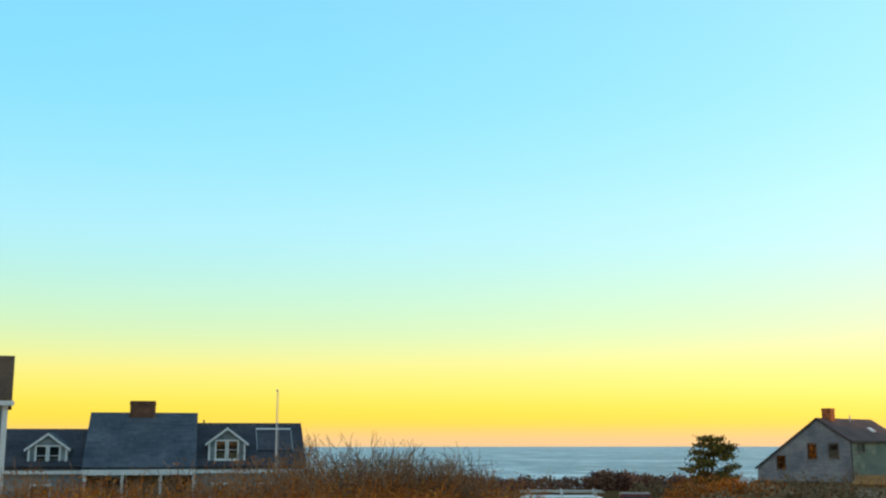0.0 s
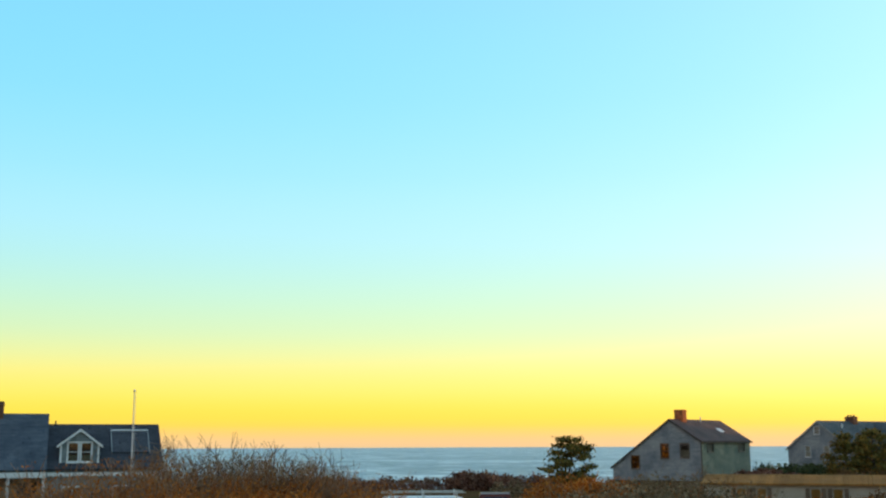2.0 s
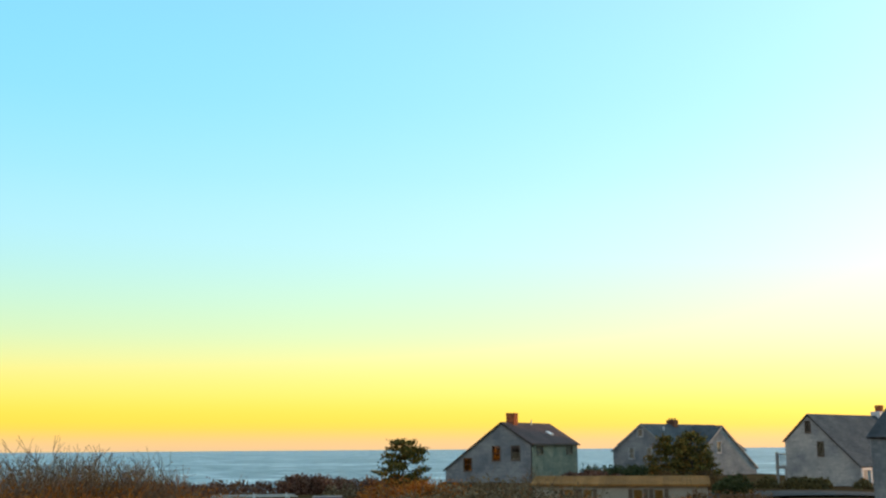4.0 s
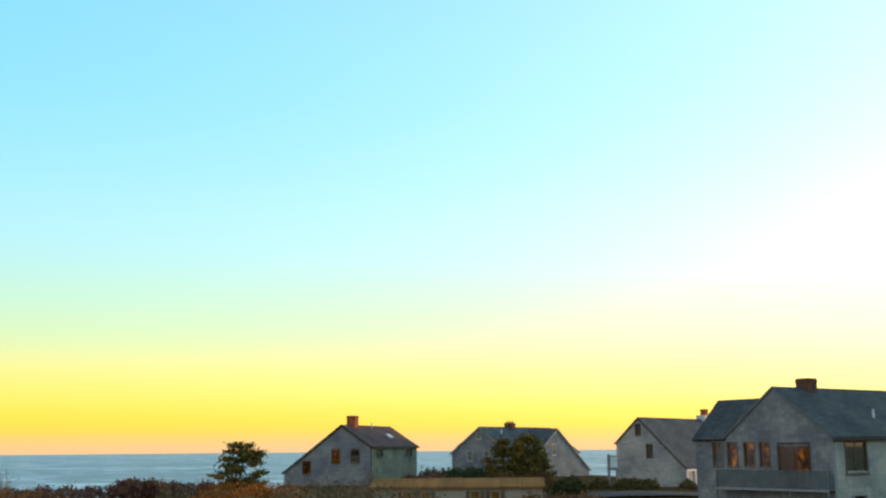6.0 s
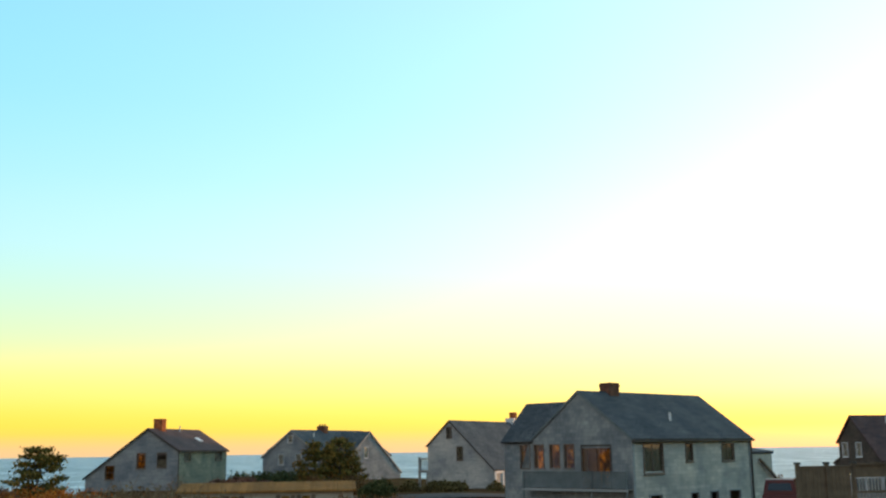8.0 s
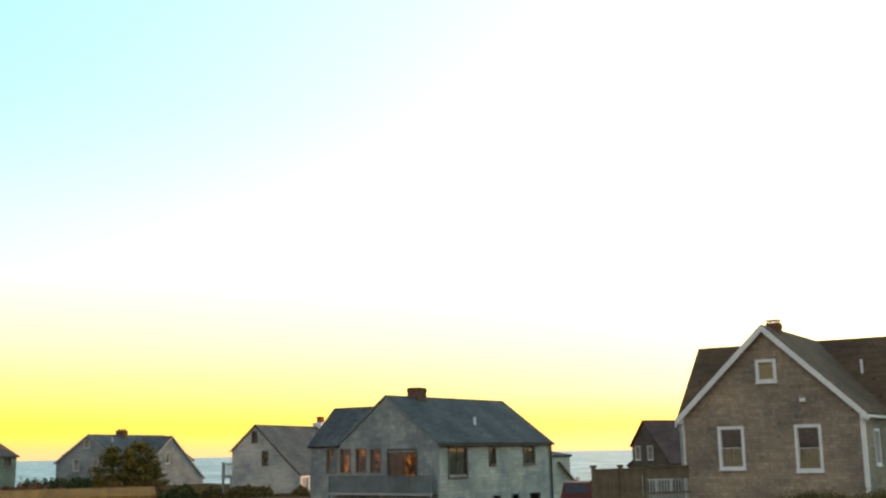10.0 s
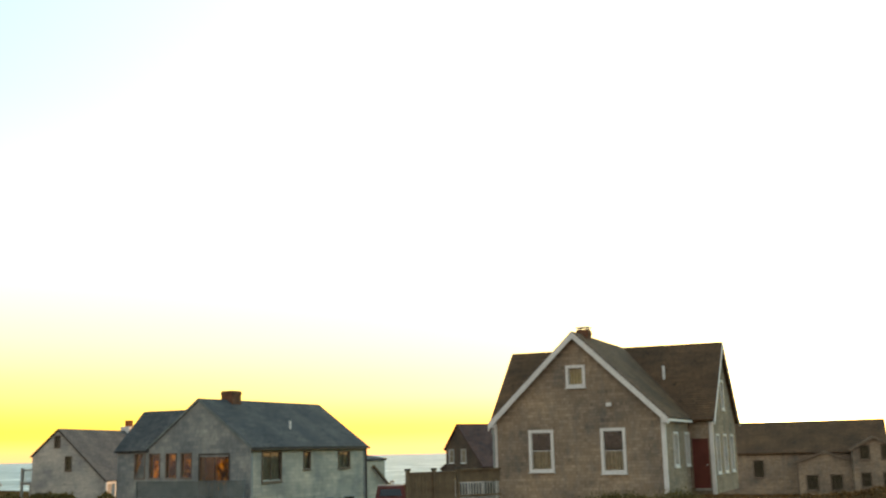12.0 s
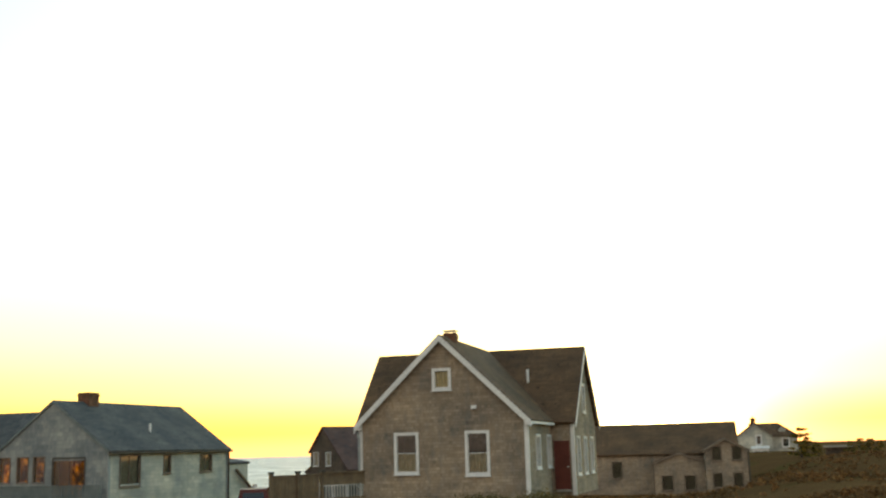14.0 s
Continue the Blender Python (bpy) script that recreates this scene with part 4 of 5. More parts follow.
def house_behind_cottage():
    zg = -1.9
    g = -zg
    h = house(-55.3, 95, 50, zg, "dark shingled saltbox house with white windows near the shore")
    white = W(trim=WHITE, casing=0.05, rows=2, glass=GLASS_CLEAR, curtain=0.98)
    gabled(h, -5.1, 0, 0, 12, 0, 1.95 + g, 0.4 + g, -3.36, 3.95 + g, SHINGLE_UMBER, ROOF_RUST, W(front=[(-4.6, 0.72 + g, 0.6, 1.1, white), (-2.9, 0.72 + g, 0.6, 1.1, white)]), 0, 0.2, 0.15)
    gabled(h, -6.6, -5.11, 0.6, 6, 0, 0.1 + g, 0.75 + g, -5.2, 0.8 + g, SHINGLE_UMBER, ROOF_RUST, None, 0, 0.1, 0.1, walls=("front", "left"))
    part("vent_pipe", Shape().tube((-1.4, 6, 2.0 + g), (-1.4, 6, 2.9 + g), 0.1, 0.1, 8), WHITE, h)


def sunset_row():
    """The long house below the sun: a broad roof, a gabled bay towards the heath, a lower front room."""
    zg = -2.9
    g = -zg
    p = spot(-72.2, 104, zg)
    h = thing("house", pose(p.x, p.y, p.z, 0, 0, -72.2), "long low brown house under the setting sun, with a gabled bay", "house")
    dark = W(trim=BROWN_TRIM, casing=0.10, rows=2, glass=GLASS_DULL, curtain=0.98)
    # block x is depth, block -y runs along the front
    gabled(h, 0.0, 8.0, -5.2, 9.5, 0, 0.95 + g, 0.95 + g, 4.0, 3.6 + g, SHINGLE_BROWN, ROOF_BROWN,
           W(left=[(k * 2.4 - 8.4, -1.2 + g, 0.8, 1.4, dark) for k in range(2)]), 0, 0.3, 0.3, roof_course=0.16, base=ALONG_X)
    bay = [(3.0, 0.25 + g, 0.72, 1.15, dark), (4.75, 0.25 + g, 0.72, 1.15, dark), (3.0, -2.1 + g, 0.72, 1.2, dark), (4.75, -2.1 + g, 0.72, 1.2, dark)]
    gabled(h, 2.35, 6.0, -2.6, 3.6, 0, 1.10 + g, 1.10 + g, 4.15, 2.05 + g, SHINGLE_BROWN, ROOF_BROWN, W(front=bay), 0.14, 0.22, 0.2, fascia=BROWN_TRIM, roof_course=0.16)
    part("downpipe", Shape().tube((6.1, -2.66, 0), (6.1, -2.66, 1.05 + g), 0.06, 0.06, 8), DARK_TRIM, h, "dark downpipe on the bay's corner")
    gabled(h, -2.2, 2.34, -1.6, -0.01, 0, 0.1 + g, 0.1 + g, 0.07, 0.9 + g, SHINGLE_BROWN, ROOF_BROWN,
           W(front=[(-1.5, -2.3 + g, 0.9, 1.2, dark), (0.5, -2.3 + g, 0.9, 1.2, dark)]), 0.14, 0.2, 0.15, fascia=BROWN_TRIM, roof_course=0.16)
    box_part("corner_board", (-2.32, -1.66, 0), (-2.18, -1.5, 0.05 + g), BROWN_TRIM, h)


def heath_house():
    """The pale house on the rise: gabled wing, hipped roof with a dormer, white bay window."""
    zg = 0.35
    p = spot(-76.6, 170, zg)
    h = thing("house", pose(p.x, p.y, p.z, 0, 0, -76.6), "pale house on the heath with hipped roof and white bay", "house")
    white = W(trim=WHITE, casing=0.14, rows=2)
    wall(h, facing(0, 0, 0), [(-2.4, 2.3), (4.3, 2.3)], -0.6, [(-0.2, 0.7, 0.8, 1.1), (2.2, 0.7, 0.8, 1.1)], SHINGLE_PALE)
    window(h, facing(0, 0, 0), -0.2, 0.7, 0.8, 1.1, **white)
    window(h, facing(0, 0, 0), 2.2, 0.7, 0.8, 1.1, **white)
    wall(h, facing(4.3, 0, 90), [(0.0, 2.3), (6.0, 2.3)], -0.6, [], SHINGLE_PALE)
    wall(h, facing(-2.4, 0, 270), [(-6.0, 2.3), (0.0, 2.3)], -0.6, [], SHINGLE_PALE)
    wall(h, facing(0, 6.0, 180), [(-4.3, 2.3), (2.4, 2.3)], -0.6, [], SHINGLE_PALE)
    roof_plane(h, [(-2.6, -0.3, 2.25), (4.6, -0.3, 2.25), (1.7, 3.0, 4.2), (-2.6, 3.0, 4.2)], ROOF_BROWN, 0.12, 0.2)
    roof_plane(h, [(4.6, 6.3, 2.25), (-2.6, 6.3, 2.25), (-2.6, 3.0, 4.2), (1.7, 3.0, 4.2)], ROOF_BROWN, 0.12, 0.2)
    part("roof", Shape().slab([(4.6, -0.3, 2.25), (4.6, 6.3, 2.25), (1.7, 3.0, 4.2)], 0.12), ROOF_BROWN, h)
    gabled(h, 1.7, 2.7, 0.7, 2.2, 2.6, 3.3, 3.3, 2.2, 3.65, SHINGLE_PALE, ROOF_BROWN, None, 0, 0.1, 0.1, walls=("front", "left", "right"))
    gabled(h, -4.2, 0.7, -1.2, 3.4, -0.8, 2.35, 2.35, -1.75, 4.15, SHINGLE_PALE, ROOF_BROWN, W(front=[(-1.5, 1.1, 0.6, 1.2, white)]), 0, 0.2, 0.2, fascia=BROWN_TRIM)
    bay = part("bay_window", Shape().box((-2.2, -2.2, -1.9), (0.1, -1.21, 0.5)).slab([(-2.35, -2.35, 0.5), (0.25, -2.35, 0.5), (0.25, -1.21, 0.85), (-2.35, -1.21, 0.85)], 0.1), WHITE, h, "white boxed bay window")
    for x in (-1.9, -0.85):
        part("pane", Shape().box((x, -2.23, -0.7), (x + 0.75, -2.205, 0.1)), CAR_GLASS, bay)
    chimney(h, -1.9, 2.2, 3.9, 5.0, 0.75, 0.7, BRICK_DARK, pots=1)


house_with_balcony()
saltbox_with_chimney()
house_behind_pines()
house_with_sea_deck()
brown_cottage()
porch_house()
corner_house()
straw_roof_cottage()
house_behind_cottage()
sunset_row()
heath_house()


# ------------------------------------------------------------ plants
DICE = np.random.default_rng(7)


def leaves(shape, centres, size, flat=0.0):
    """Small four-cornered leaves at random angles round the given places."""
    n = len(centres)
    a = DICE.normal(size=(n, 3))
    b = DICE.normal(size=(n, 3))
    a[:, 2] *= 1 - flat
    a /= np.linalg.norm(a, axis=1)[:, None]
    b -= a * (a * b).sum(1)[:, None]
    b /= np.linalg.norm(b, axis=1)[:, None]
    r = size * DICE.uniform(0.5, 1.3, n)[:, None]
    quads = np.stack([centres - a * r, centres - b * r * 0.55, centres + a * r, centres + b * r * 0.55], 1).reshape(-1, 3)
    k = len(shape.v)
    shape.v.extend(map(tuple, quads.tolist()))
    shape.f.extend((k + 4 * i, k + 4 * i + 1, k + 4 * i + 2, k + 4 * i + 3) for i in range(n))
    shape.uv.extend([(0, 0)] * (4 * n))


def branch(shape, tips, at, way, length, radius, depth, spread=0.5):
    """A crooked branch that forks; the ends of the last forks are kept in tips."""
    steps = 2
    p = Vector(at)
    w = Vector(way).normalized()
    for k in range(steps):
        w = (w + Vector(DICE.normal(size=3)) * 0.16 + Vector((0, 0, 0.05))).normalized()
        q = p + w * (length / steps)
        shape.tube(p, q, max(0.006, radius * (1 - 0.3 * k)), max(0.005, radius * (0.7 - 0.3 * k)), 3 if radius < 0.03 else 6)
        if depth and k:
            for _ in range(2):
                side = (w + Vector(DICE.normal(size=3)) * spread).normalized()
                branch(shape, tips, q, side, length * DICE.uniform(0.55, 0.8), radius * 0.45, depth - 1, spread)
        if depth:
            side = (w + Vector(DICE.normal(size=3)) * spread * 1.2).normalized()
            branch(shape, tips, q, side, length * DICE.uniform(0.4, 0.7), radius * 0.4, depth - 1, spread)
        p = q
    tips.append(tuple(p))


def bush(az, d, height, width, label, leaf=None, count=400, size=0.07, stems=9, depth=2, low=0.2, twig=None, group=""):
    """A shrub: stems fanning out of one root, forked twigs and, where it has them, leaves round the tips."""
    at = on_ground(az, d, -0.05)
    root = thing("bush", pose(*at, 0, 0, float(DICE.uniform(0, 360))), label, "bush", group)
    wood, tips = Shape(), []
    for k in range(stems):
        g = 2 * math.pi * (k + DICE.uniform(0, 0.8)) / stems
        out = DICE.uniform(0.1, 1.0) * width / height
        branch(wood, tips, (0.15 * width * math.cos(g), 0.15 * width * math.sin(g), 0), (out * math.cos(g), out * math.sin(g), 1.0),
               height * DICE.uniform(0.32, 0.5), 0.011 + 0.004 * height, depth)
    fit = height / float(np.percentile([v[2] for v in wood.v], 99.4))
    wood.v = [(x, y, z * fit) for x, y, z in wood.v]
    tips = [(x, y, z * fit) for x, y, z in tips]
    part("branchwork", wood, twig or TWIG, root, "thin bare twigs", weld=False)
    if leaf:
        tips = np.array(tips)
        pick = tips[DICE.integers(0, len(tips), count)]
        pick = pick + DICE.normal(size=(count, 3)) * (0.14 * width) * np.array((1, 1, 0.7))
        pick[:, 2] = np.clip(pick[:, 2] - np.abs(DICE.normal(size=count)) * low * height, 0.05, height)
        green = Shape()
        leaves(green, pick, size)
        part("foliage", green, leaf, root, weld=False)
    return root


def pine(az, d, height, spread, label, lean=0.0, bare=0.30, tiers=7, leaf=None, needle=0.12, puff=0.42):
    """A wind-shaped pine: bent trunk, level limbs, needle tufts in flat uneven pads with gaps between the tiers."""
    at = on_ground(az, d, -0.05)
    root = thing("pine_tree", pose(*at), label, "tree")
    trunk, p = Shape(), Vector((0, 0, 0))
    knots = [p]
    for k in range(6):
        q = Vector((lean * (k + 1) / 6 + DICE.normal() * 0.07, DICE.normal() * 0.07, height * 0.95 * (k + 1) / 6))
        trunk.tube(p, q, 0.14 * (1 - k / 7.5) * height / 4.5, 0.14 * (1 - (k + 1) / 7.5) * height / 4.5, 7)
        p = q
        knots.append(p)
    crown = Shape()
    for k in range(tiers):
        t = bare + (0.97 - bare) * k / (tiers - 1)
        i = min(5, int(t * 6))
        start = knots[i].lerp(knots[i + 1], t * 6 - i)
        wide = spread * (1.15 - 0.55 * k / (tiers - 1)) * DICE.uniform(0.7, 1.1)
        if k == tiers - 1:
            wide *= 0.55
        arms = 4 if k < tiers - 1 else 3
        for j in range(arms):
            g = 2 * math.pi * (j + DICE.uniform(0, 0.8)) / arms + k
            reach = wide * DICE.uniform(0.55, 1.0)
            end = start + Vector((math.cos(g) * reach, math.sin(g) * reach, (0.12 + 0.1 * DICE.normal()) * reach))
            trunk.tube(start, end, 0.03 * height / 4.5, 0.010, 5)
            for u in (1.0, 0.72, 0.42):
                if u < 0.5 and DICE.uniform() < 0.5:
                    continue
                r = height / 4.5 * DICE.uniform(0.24, 0.40) * (1.1 - 0.25 * u)
                n = int(75 * (0.7 + puff) * (r / 0.35) ** 1.5 * (0.12 / needle) ** 1.2)
                c = np.array(start.lerp(end, u)) + np.array((0, 0, 0.08))
                leaves(crown, c + DICE.normal(size=(n, 3)) * np.array((r, r, r * puff)) * 0.75, needle, 0.1)
    part("trunk", trunk, BARK, root, "crooked dark trunk and limbs", weld=False)
    part("crown", crown, leaf or PINE, root, weld=False)
    return root


def thicket(name, az0, az1, d0, d1, low, high, mat, label, count, size, category="scrub", wood=True, mounds=0):
    """Dense scrub that nobody could count: mounded clumps of small leaves and twigs over a stretch of ground."""
    s = Shape()
    mounds = mounds or max(6, int(abs(az1 - az0) * 2.2 * (1 + (d1 - d0) / 12)))
    per = max(20, count // mounds)
    for _ in range(mounds):
        az, d = DICE.uniform(min(az0, az1), max(az0, az1)), DICE.uniform(d0, d1)
        c = on_ground(az, d)
        h = DICE.uniform(low, high)
        r = h * DICE.uniform(0.6, 1.1)
        w = DICE.normal(size=(per, 3))
        w /= np.linalg.norm(w, axis=1)[:, None]
        w[:, 2] = np.abs(w[:, 2])
        w *= DICE.uniform(0.55, 1.0, per)[:, None] ** 0.5
        spots = np.array((c.x, c.y, c.z - 0.05)) + w * np.array((r, r, h)) * DICE.normal(1.0, 0.09, per)[:, None]
        leaves(s, spots, size)
        if wood:
            for _ in range(min(10, per // 10)):
                g = DICE.uniform(0, 6.28)
                tip = Vector((c.x + math.cos(g) * r * 0.7, c.y + math.sin(g) * r * 0.7, c.z + h * DICE.uniform(0.7, 1.18)))
                s.tube((c.x, c.y, c.z), tip, 0.012, 0.004, 3)
    return solid(name, s, mat, label, category, kind="stuff")


def plants():
    # rust-red brush before the porch house: where it stands, how far, and the elevation of its top
    for az, d, el in ((21.4, 24, -1.25), (20.4, 25, -1.1), (19.3, 25, -1.2), (18.2, 25, -1.35), (17.0, 26, -1.55), (15.8, 26, -1.65), (14.6, 26, -1.6), (13.5, 26, -1.45),
                      (12.5, 26, -1.0), (11.6, 25, -0.8), (10.7, 25, -0.75), (9.8, 26, -0.6), (8.9, 26, -0.4), (8.0, 27, -0.15), (7.3, 26, -0.1)):
        bush(az, d, lift(el, d) - on_ground(az, d).z, 1.15, "leafy rust-red shrub before the porch house", RUST, 2400, 0.032, 14, 2, 0.42, group="rust-red shrubs")
    # bare shrubs against the sea
    for az, d, el in ((6.8, 28, 0.15), (6.1, 29, 0.4), (5.4, 28, 0.5), (4.6, 29, 0.3), (3.9, 28, 0.45), (3.1, 29, 0.4), (2.3, 28, 0.15), (1.5, 29, 0.1),
                      (0.7, 28, 0.0), (-0.1, 29, 0.0), (-0.8, 28, -0.3), (-1.5, 29, -0.7)):
        bush(az, d, lift(el - 0.5, d) - on_ground(az, d).z, 1.0, "leafless twiggy shrub standing against the sea", RUST, 1300, 0.024, 18, 3, 0.40, group="bare shrubs")
    thicket("low_brush", 23, -3.8, 22, 27, 1.35, 1.85, RUST, "low rust-brown brush", 110000, 0.030)
    thicket("low_brush", 8.0, -3.8, 27, 30, 1.5, 2.0, RUST, "low rust-brown brush under bare shrubs", 46000, 0.030)
    thicket("shore_scrub", 3, -14.5, 96, 112, 0.9, 1.4, MAROON, "dark maroon scrub on the bluff", 16000, 0.15)
    thicket("shore_scrub", -7.6, -9.4, 92, 96, 1.3, 1.65, MAROON, "dark maroon scrub on the bluff", 3500, 0.15)
    # pine by the shore, with rusty undergrowth
    pine(-13.6, 75, 4.6, 2.0, "small wind-shaped pine over rusty undergrowth", 0.1, 0.34, 7)
    thicket("undergrowth", -11.9, -16.2, 68, 73, 1.4, 2.15, RUST, "rusty undergrowth below the pine", 14000, 0.09)
    thicket("undergrowth", -9.8, -13.5, 46, 52, 0.7, 1.05, RUST, "rust-brown undergrowth", 6000, 0.08)
    thicket("drab_brush", -12.3, -22.6, 25, 30, 1.3, 1.75, DRAB, "drab grey-brown brush", 26000, 0.05)
    thicket("drab_brush", -15.5, -20.3, 26, 29, 1.7, 2.0, DRAB, "taller drab grey-brown brush", 12000, 0.05)
    thicket("drab_brush", -13.0, -22.0, 26, 30, 1.2, 1.7, RUST, "scattered rust-brown brush", 5000, 0.05)
    thicket("heath_scrub", -9.5, -24.0, 56, 100, 0.4, 0.9, DRAB, "low drab heath scrub", 16000, 0.11)
    thicket("drab_brush", -10.0, -13.2, 30, 34, 0.9, 1.25, RUST, "rust-brown brush", 9000, 0.06)
    bush(-19.9, 84, 2.4, 1.6, "grey leafless shrub by a shingled wall", DRAB, 260, 0.08, 10, 2, group="wall shrubs")
    bush(-20.8, 84, 2.0, 1.8, "grey leafless shrub by a shingled wall", DRAB, 260, 0.08, 10, 2, group="wall shrubs")
    bush(-18.4, 84, 1.3, 1.8, "grey leafless shrub by a shingled wall", DRAB, 260, 0.08, 8, 2, group="wall shrubs")
    bush(-20.9, 48, 1.5, 0.9, "leafless twiggy shrub before a low cottage", DRAB, 120, 0.05, 9, 3, group="wall shrubs")
    thicket("hedge", -22.3, -29.5, 104, 110, 1.6, 1.95, EVERGREEN, "dark evergreen hedge", 12000, 0.15)
    thicket("hedge", -21.6, -24.6, 100, 104, 1.2, 1.75, MAROON, "dark maroon hedge", 5000, 0.15)
    # pines before the cross-gabled house
    pine(-27.1, 95, 4.35, 2.0, "bushy pine with painted orange sun flecks before a grey house", 0.1, 0.14, 7, puff=0.58)
    pine(-28.4, 96, 4.7, 2.2, "bushy pine with painted orange sun flecks before a grey house", -0.2, 0.14, 8, puff=0.58)
    pine(-29.0, 93, 3.0, 1.5, "bushy pine with painted orange sun flecks before a grey house", 0.0, 0.12, 6, puff=0.58)
    thicket("pine_skirt", -26.5, -30.0, 89, 93, 0.9, 1.7, HEATH, "russet scrub below the pines", 7000, 0.10)
    thicket("shrubbery", -29.8, -31.9, 84, 90, 0.7, 1.4, EVERGREEN, "dark evergreen shrubs", 9000, 0.12)
    thicket("heather", -22.0, -31.5, 46, 62, 0.75, 1.1, RUST, "reddish brown heather", 18000, 0.085)
    thicket("heather", -27.6, -31.8, 62, 70, 1.0, 1.5, HEATH, "russet heather before a low cottage", 9000, 0.09)
    thicket("hedge", -31.6, -36.6, 93, 96, 0.75, 1.0, HEDGE, "brown-green hedge before a deck house", 7000, 0.12)
    thicket("heather", -29.5, -37.0, 62, 80, 0.15, 0.3, MAROON, "short brown heather", 12000, 0.11)
    # dunes and scrub between the houses
    thicket("shore_scrub", -48.8, -55.5, 88, 100, 0.8, 1.3, MAROON, "dark scrub above the beach", 6000, 0.16)
    thicket("shrubbery", -59.3, -65.4, 34.5, 36.5, 1.0, 1.12, HEDGE, "low clipped olive hedge before a cottage", 60000, 0.035)
    # heath on the sunset side
    thicket("heath_scrub", -74.6, -86.0, 34, 58, 0.10, 0.28, HEATH, "low olive-brown heath scrub", 60000, 0.045, mounds=1400)
    thicket("heath_scrub", -75.9, -86.0, 56, 112, 0.12, 0.32, HEATH, "low brown heath scrub", 60000, 0.08, mounds=1500)
    thicket("heath_scrub", -66.5, -76.0, 56, 96, 0.15, 0.4, HEATH, "low olive-brown heath scrub", 36000, 0.07, mounds=700)
    for az, h in ((-78.15, 3.1), (-78.5, 2.1), (-78.9, 1.6), (-80.5, 1.4), (-80.9, 1.6), (-81.35, 1.5), (-81.8, 1.3), (-82.4, 1.6)):
        pine(az, 118, h, h * 0.45, "dark stunted tree on the skyline", 0, 0.1, 5)


# ------------------------------------------------------------ vehicles, fence, pole


def car(az, d, turn, length, width, height, paint, label, van=False, rack=False):
    """A parked vehicle: pressed body, glazed cabin, bumpers, lamps, wheels with tyres and rims, a rack where it has one."""
    at = on_ground(az, d)
    root = thing("van" if van else "car", pose(*at, 0, 0, turn), label, "van" if van else "car")
    half, w = length / 2, width / 2
    belt = height * 0.56
    side = [(-half, 0.32), (-half, belt * 0.85), (-half + 0.15, belt), (half - 0.25, belt * 0.93), (half, belt * 0.72), (half, 0.32)]
    cab = [(-half + 0.10, belt), (-half + 0.28, height - 0.05), (-half + 0.6, height), (half * 0.30, height), (half * 0.42, height - 0.06), (half * 0.78, belt * 0.97)]
    if not van:
        cab = [(-half + 0.45, belt), (-half + 1.0, height - 0.04), (-half + 1.3, height), (half * 0.10, height), (half * 0.25, height - 0.06), (half * 0.62, belt * 0.97)]

    def loft(profile, wide, tumble):
        s = Shape()
        for sgn in (-1, 1):
            ring = [Vector((x, sgn * (wide - tumble * max(0, z - belt)), z)) for x, z in profile]
            s.face(ring if sgn > 0 else ring[::-1])
        for i in range(len(profile)):
            (xa, za), (xb, zb) = profile[i], profile[(i + 1) % len(profile)]
            ya, yb = wide - tumble * max(0, za - belt), wide - tumble * max(0, zb - belt)
            s.face([(xa, -ya, za), (xb, -yb, zb), (xb, yb, zb), (xa, ya, za)])
        return s

    part("body", loft(side, w, 0), paint, root)
    part("cabin", loft(cab, w - 0.03, 0.22), paint, root)
    xs = [cab[1][0] + 0.12, (cab[1][0] + cab[3][0]) / 2, cab[3][0] - 0.05, cab[5][0] - 0.22]
    z0, z1 = belt + 0.06, height - 0.16
    for sgn in (-1, 1):
        for i in range(3):
            p = Shape()
            ya, yb = w - 0.03 - 0.22 * 0.06 + 0.006, w - 0.03 - 0.22 * (z1 - belt) + 0.006
            xa, xb = xs[i] + 0.05, xs[i + 1] - 0.05
            tb = xb if i < 2 else xb - 0.45
            ring = [(xa, sgn * ya, z0), (xb, sgn * ya, z0), (tb, sgn * yb, z1), (xa, sgn * yb, z1)]
            p.face(ring if sgn < 0 else ring[::-1])
            part("side_window", p, CAR_GLASS, root)
    a, b = Vector((cab[4][0], 0, cab[4][1])), Vector((cab[5][0], 0, cab[5][1]))
    p = Shape()
    ring = []
    for t, sgn in ((0.06, -1), (0.06, 1), (0.92, 1), (0.92, -1)):
        q = a.lerp(b, t) + Vector((0.02, 0, 0.015))
        ring.append((q.x, sgn * (w - 0.12 - 0.2 * max(0, q.z - belt)), q.z))
    p.face(ring[::-1])
    part("windscreen", p, CAR_GLASS, root)
    a, b = Vector((cab[0][0], 0, cab[0][1])), Vector((cab[1][0], 0, cab[1][1]))
    p, ring = Shape(), []
    for t, sgn in ((0.30, -1), (0.30, 1), (0.78, 1), (0.78, -1)):
        q = a.lerp(b, t) + Vector((-0.02, 0, 0.01))
        ring.append((q.x, sgn * (w - 0.24 - 0.2 * max(0, q.z - belt)), q.z))
    p.face(ring[::-1])
    part("rear_window", p, CAR_GLASS, root)
    for x in (-half * 0.64, half * 0.62):
        for sgn in (-1, 1):
            tyre = part("tyre", Shape().tube((x, sgn * (w - 0.2), 0.33), (x, sgn * (w + 0.01), 0.33), 0.33, 0.33, 18), RUBBER, root)
            part("rim", Shape().tube((x, sgn * (w - 0.05), 0.33), (x, sgn * (w + 0.02), 0.33), 0.2, 0.19, 14), GALVANISED, tyre)
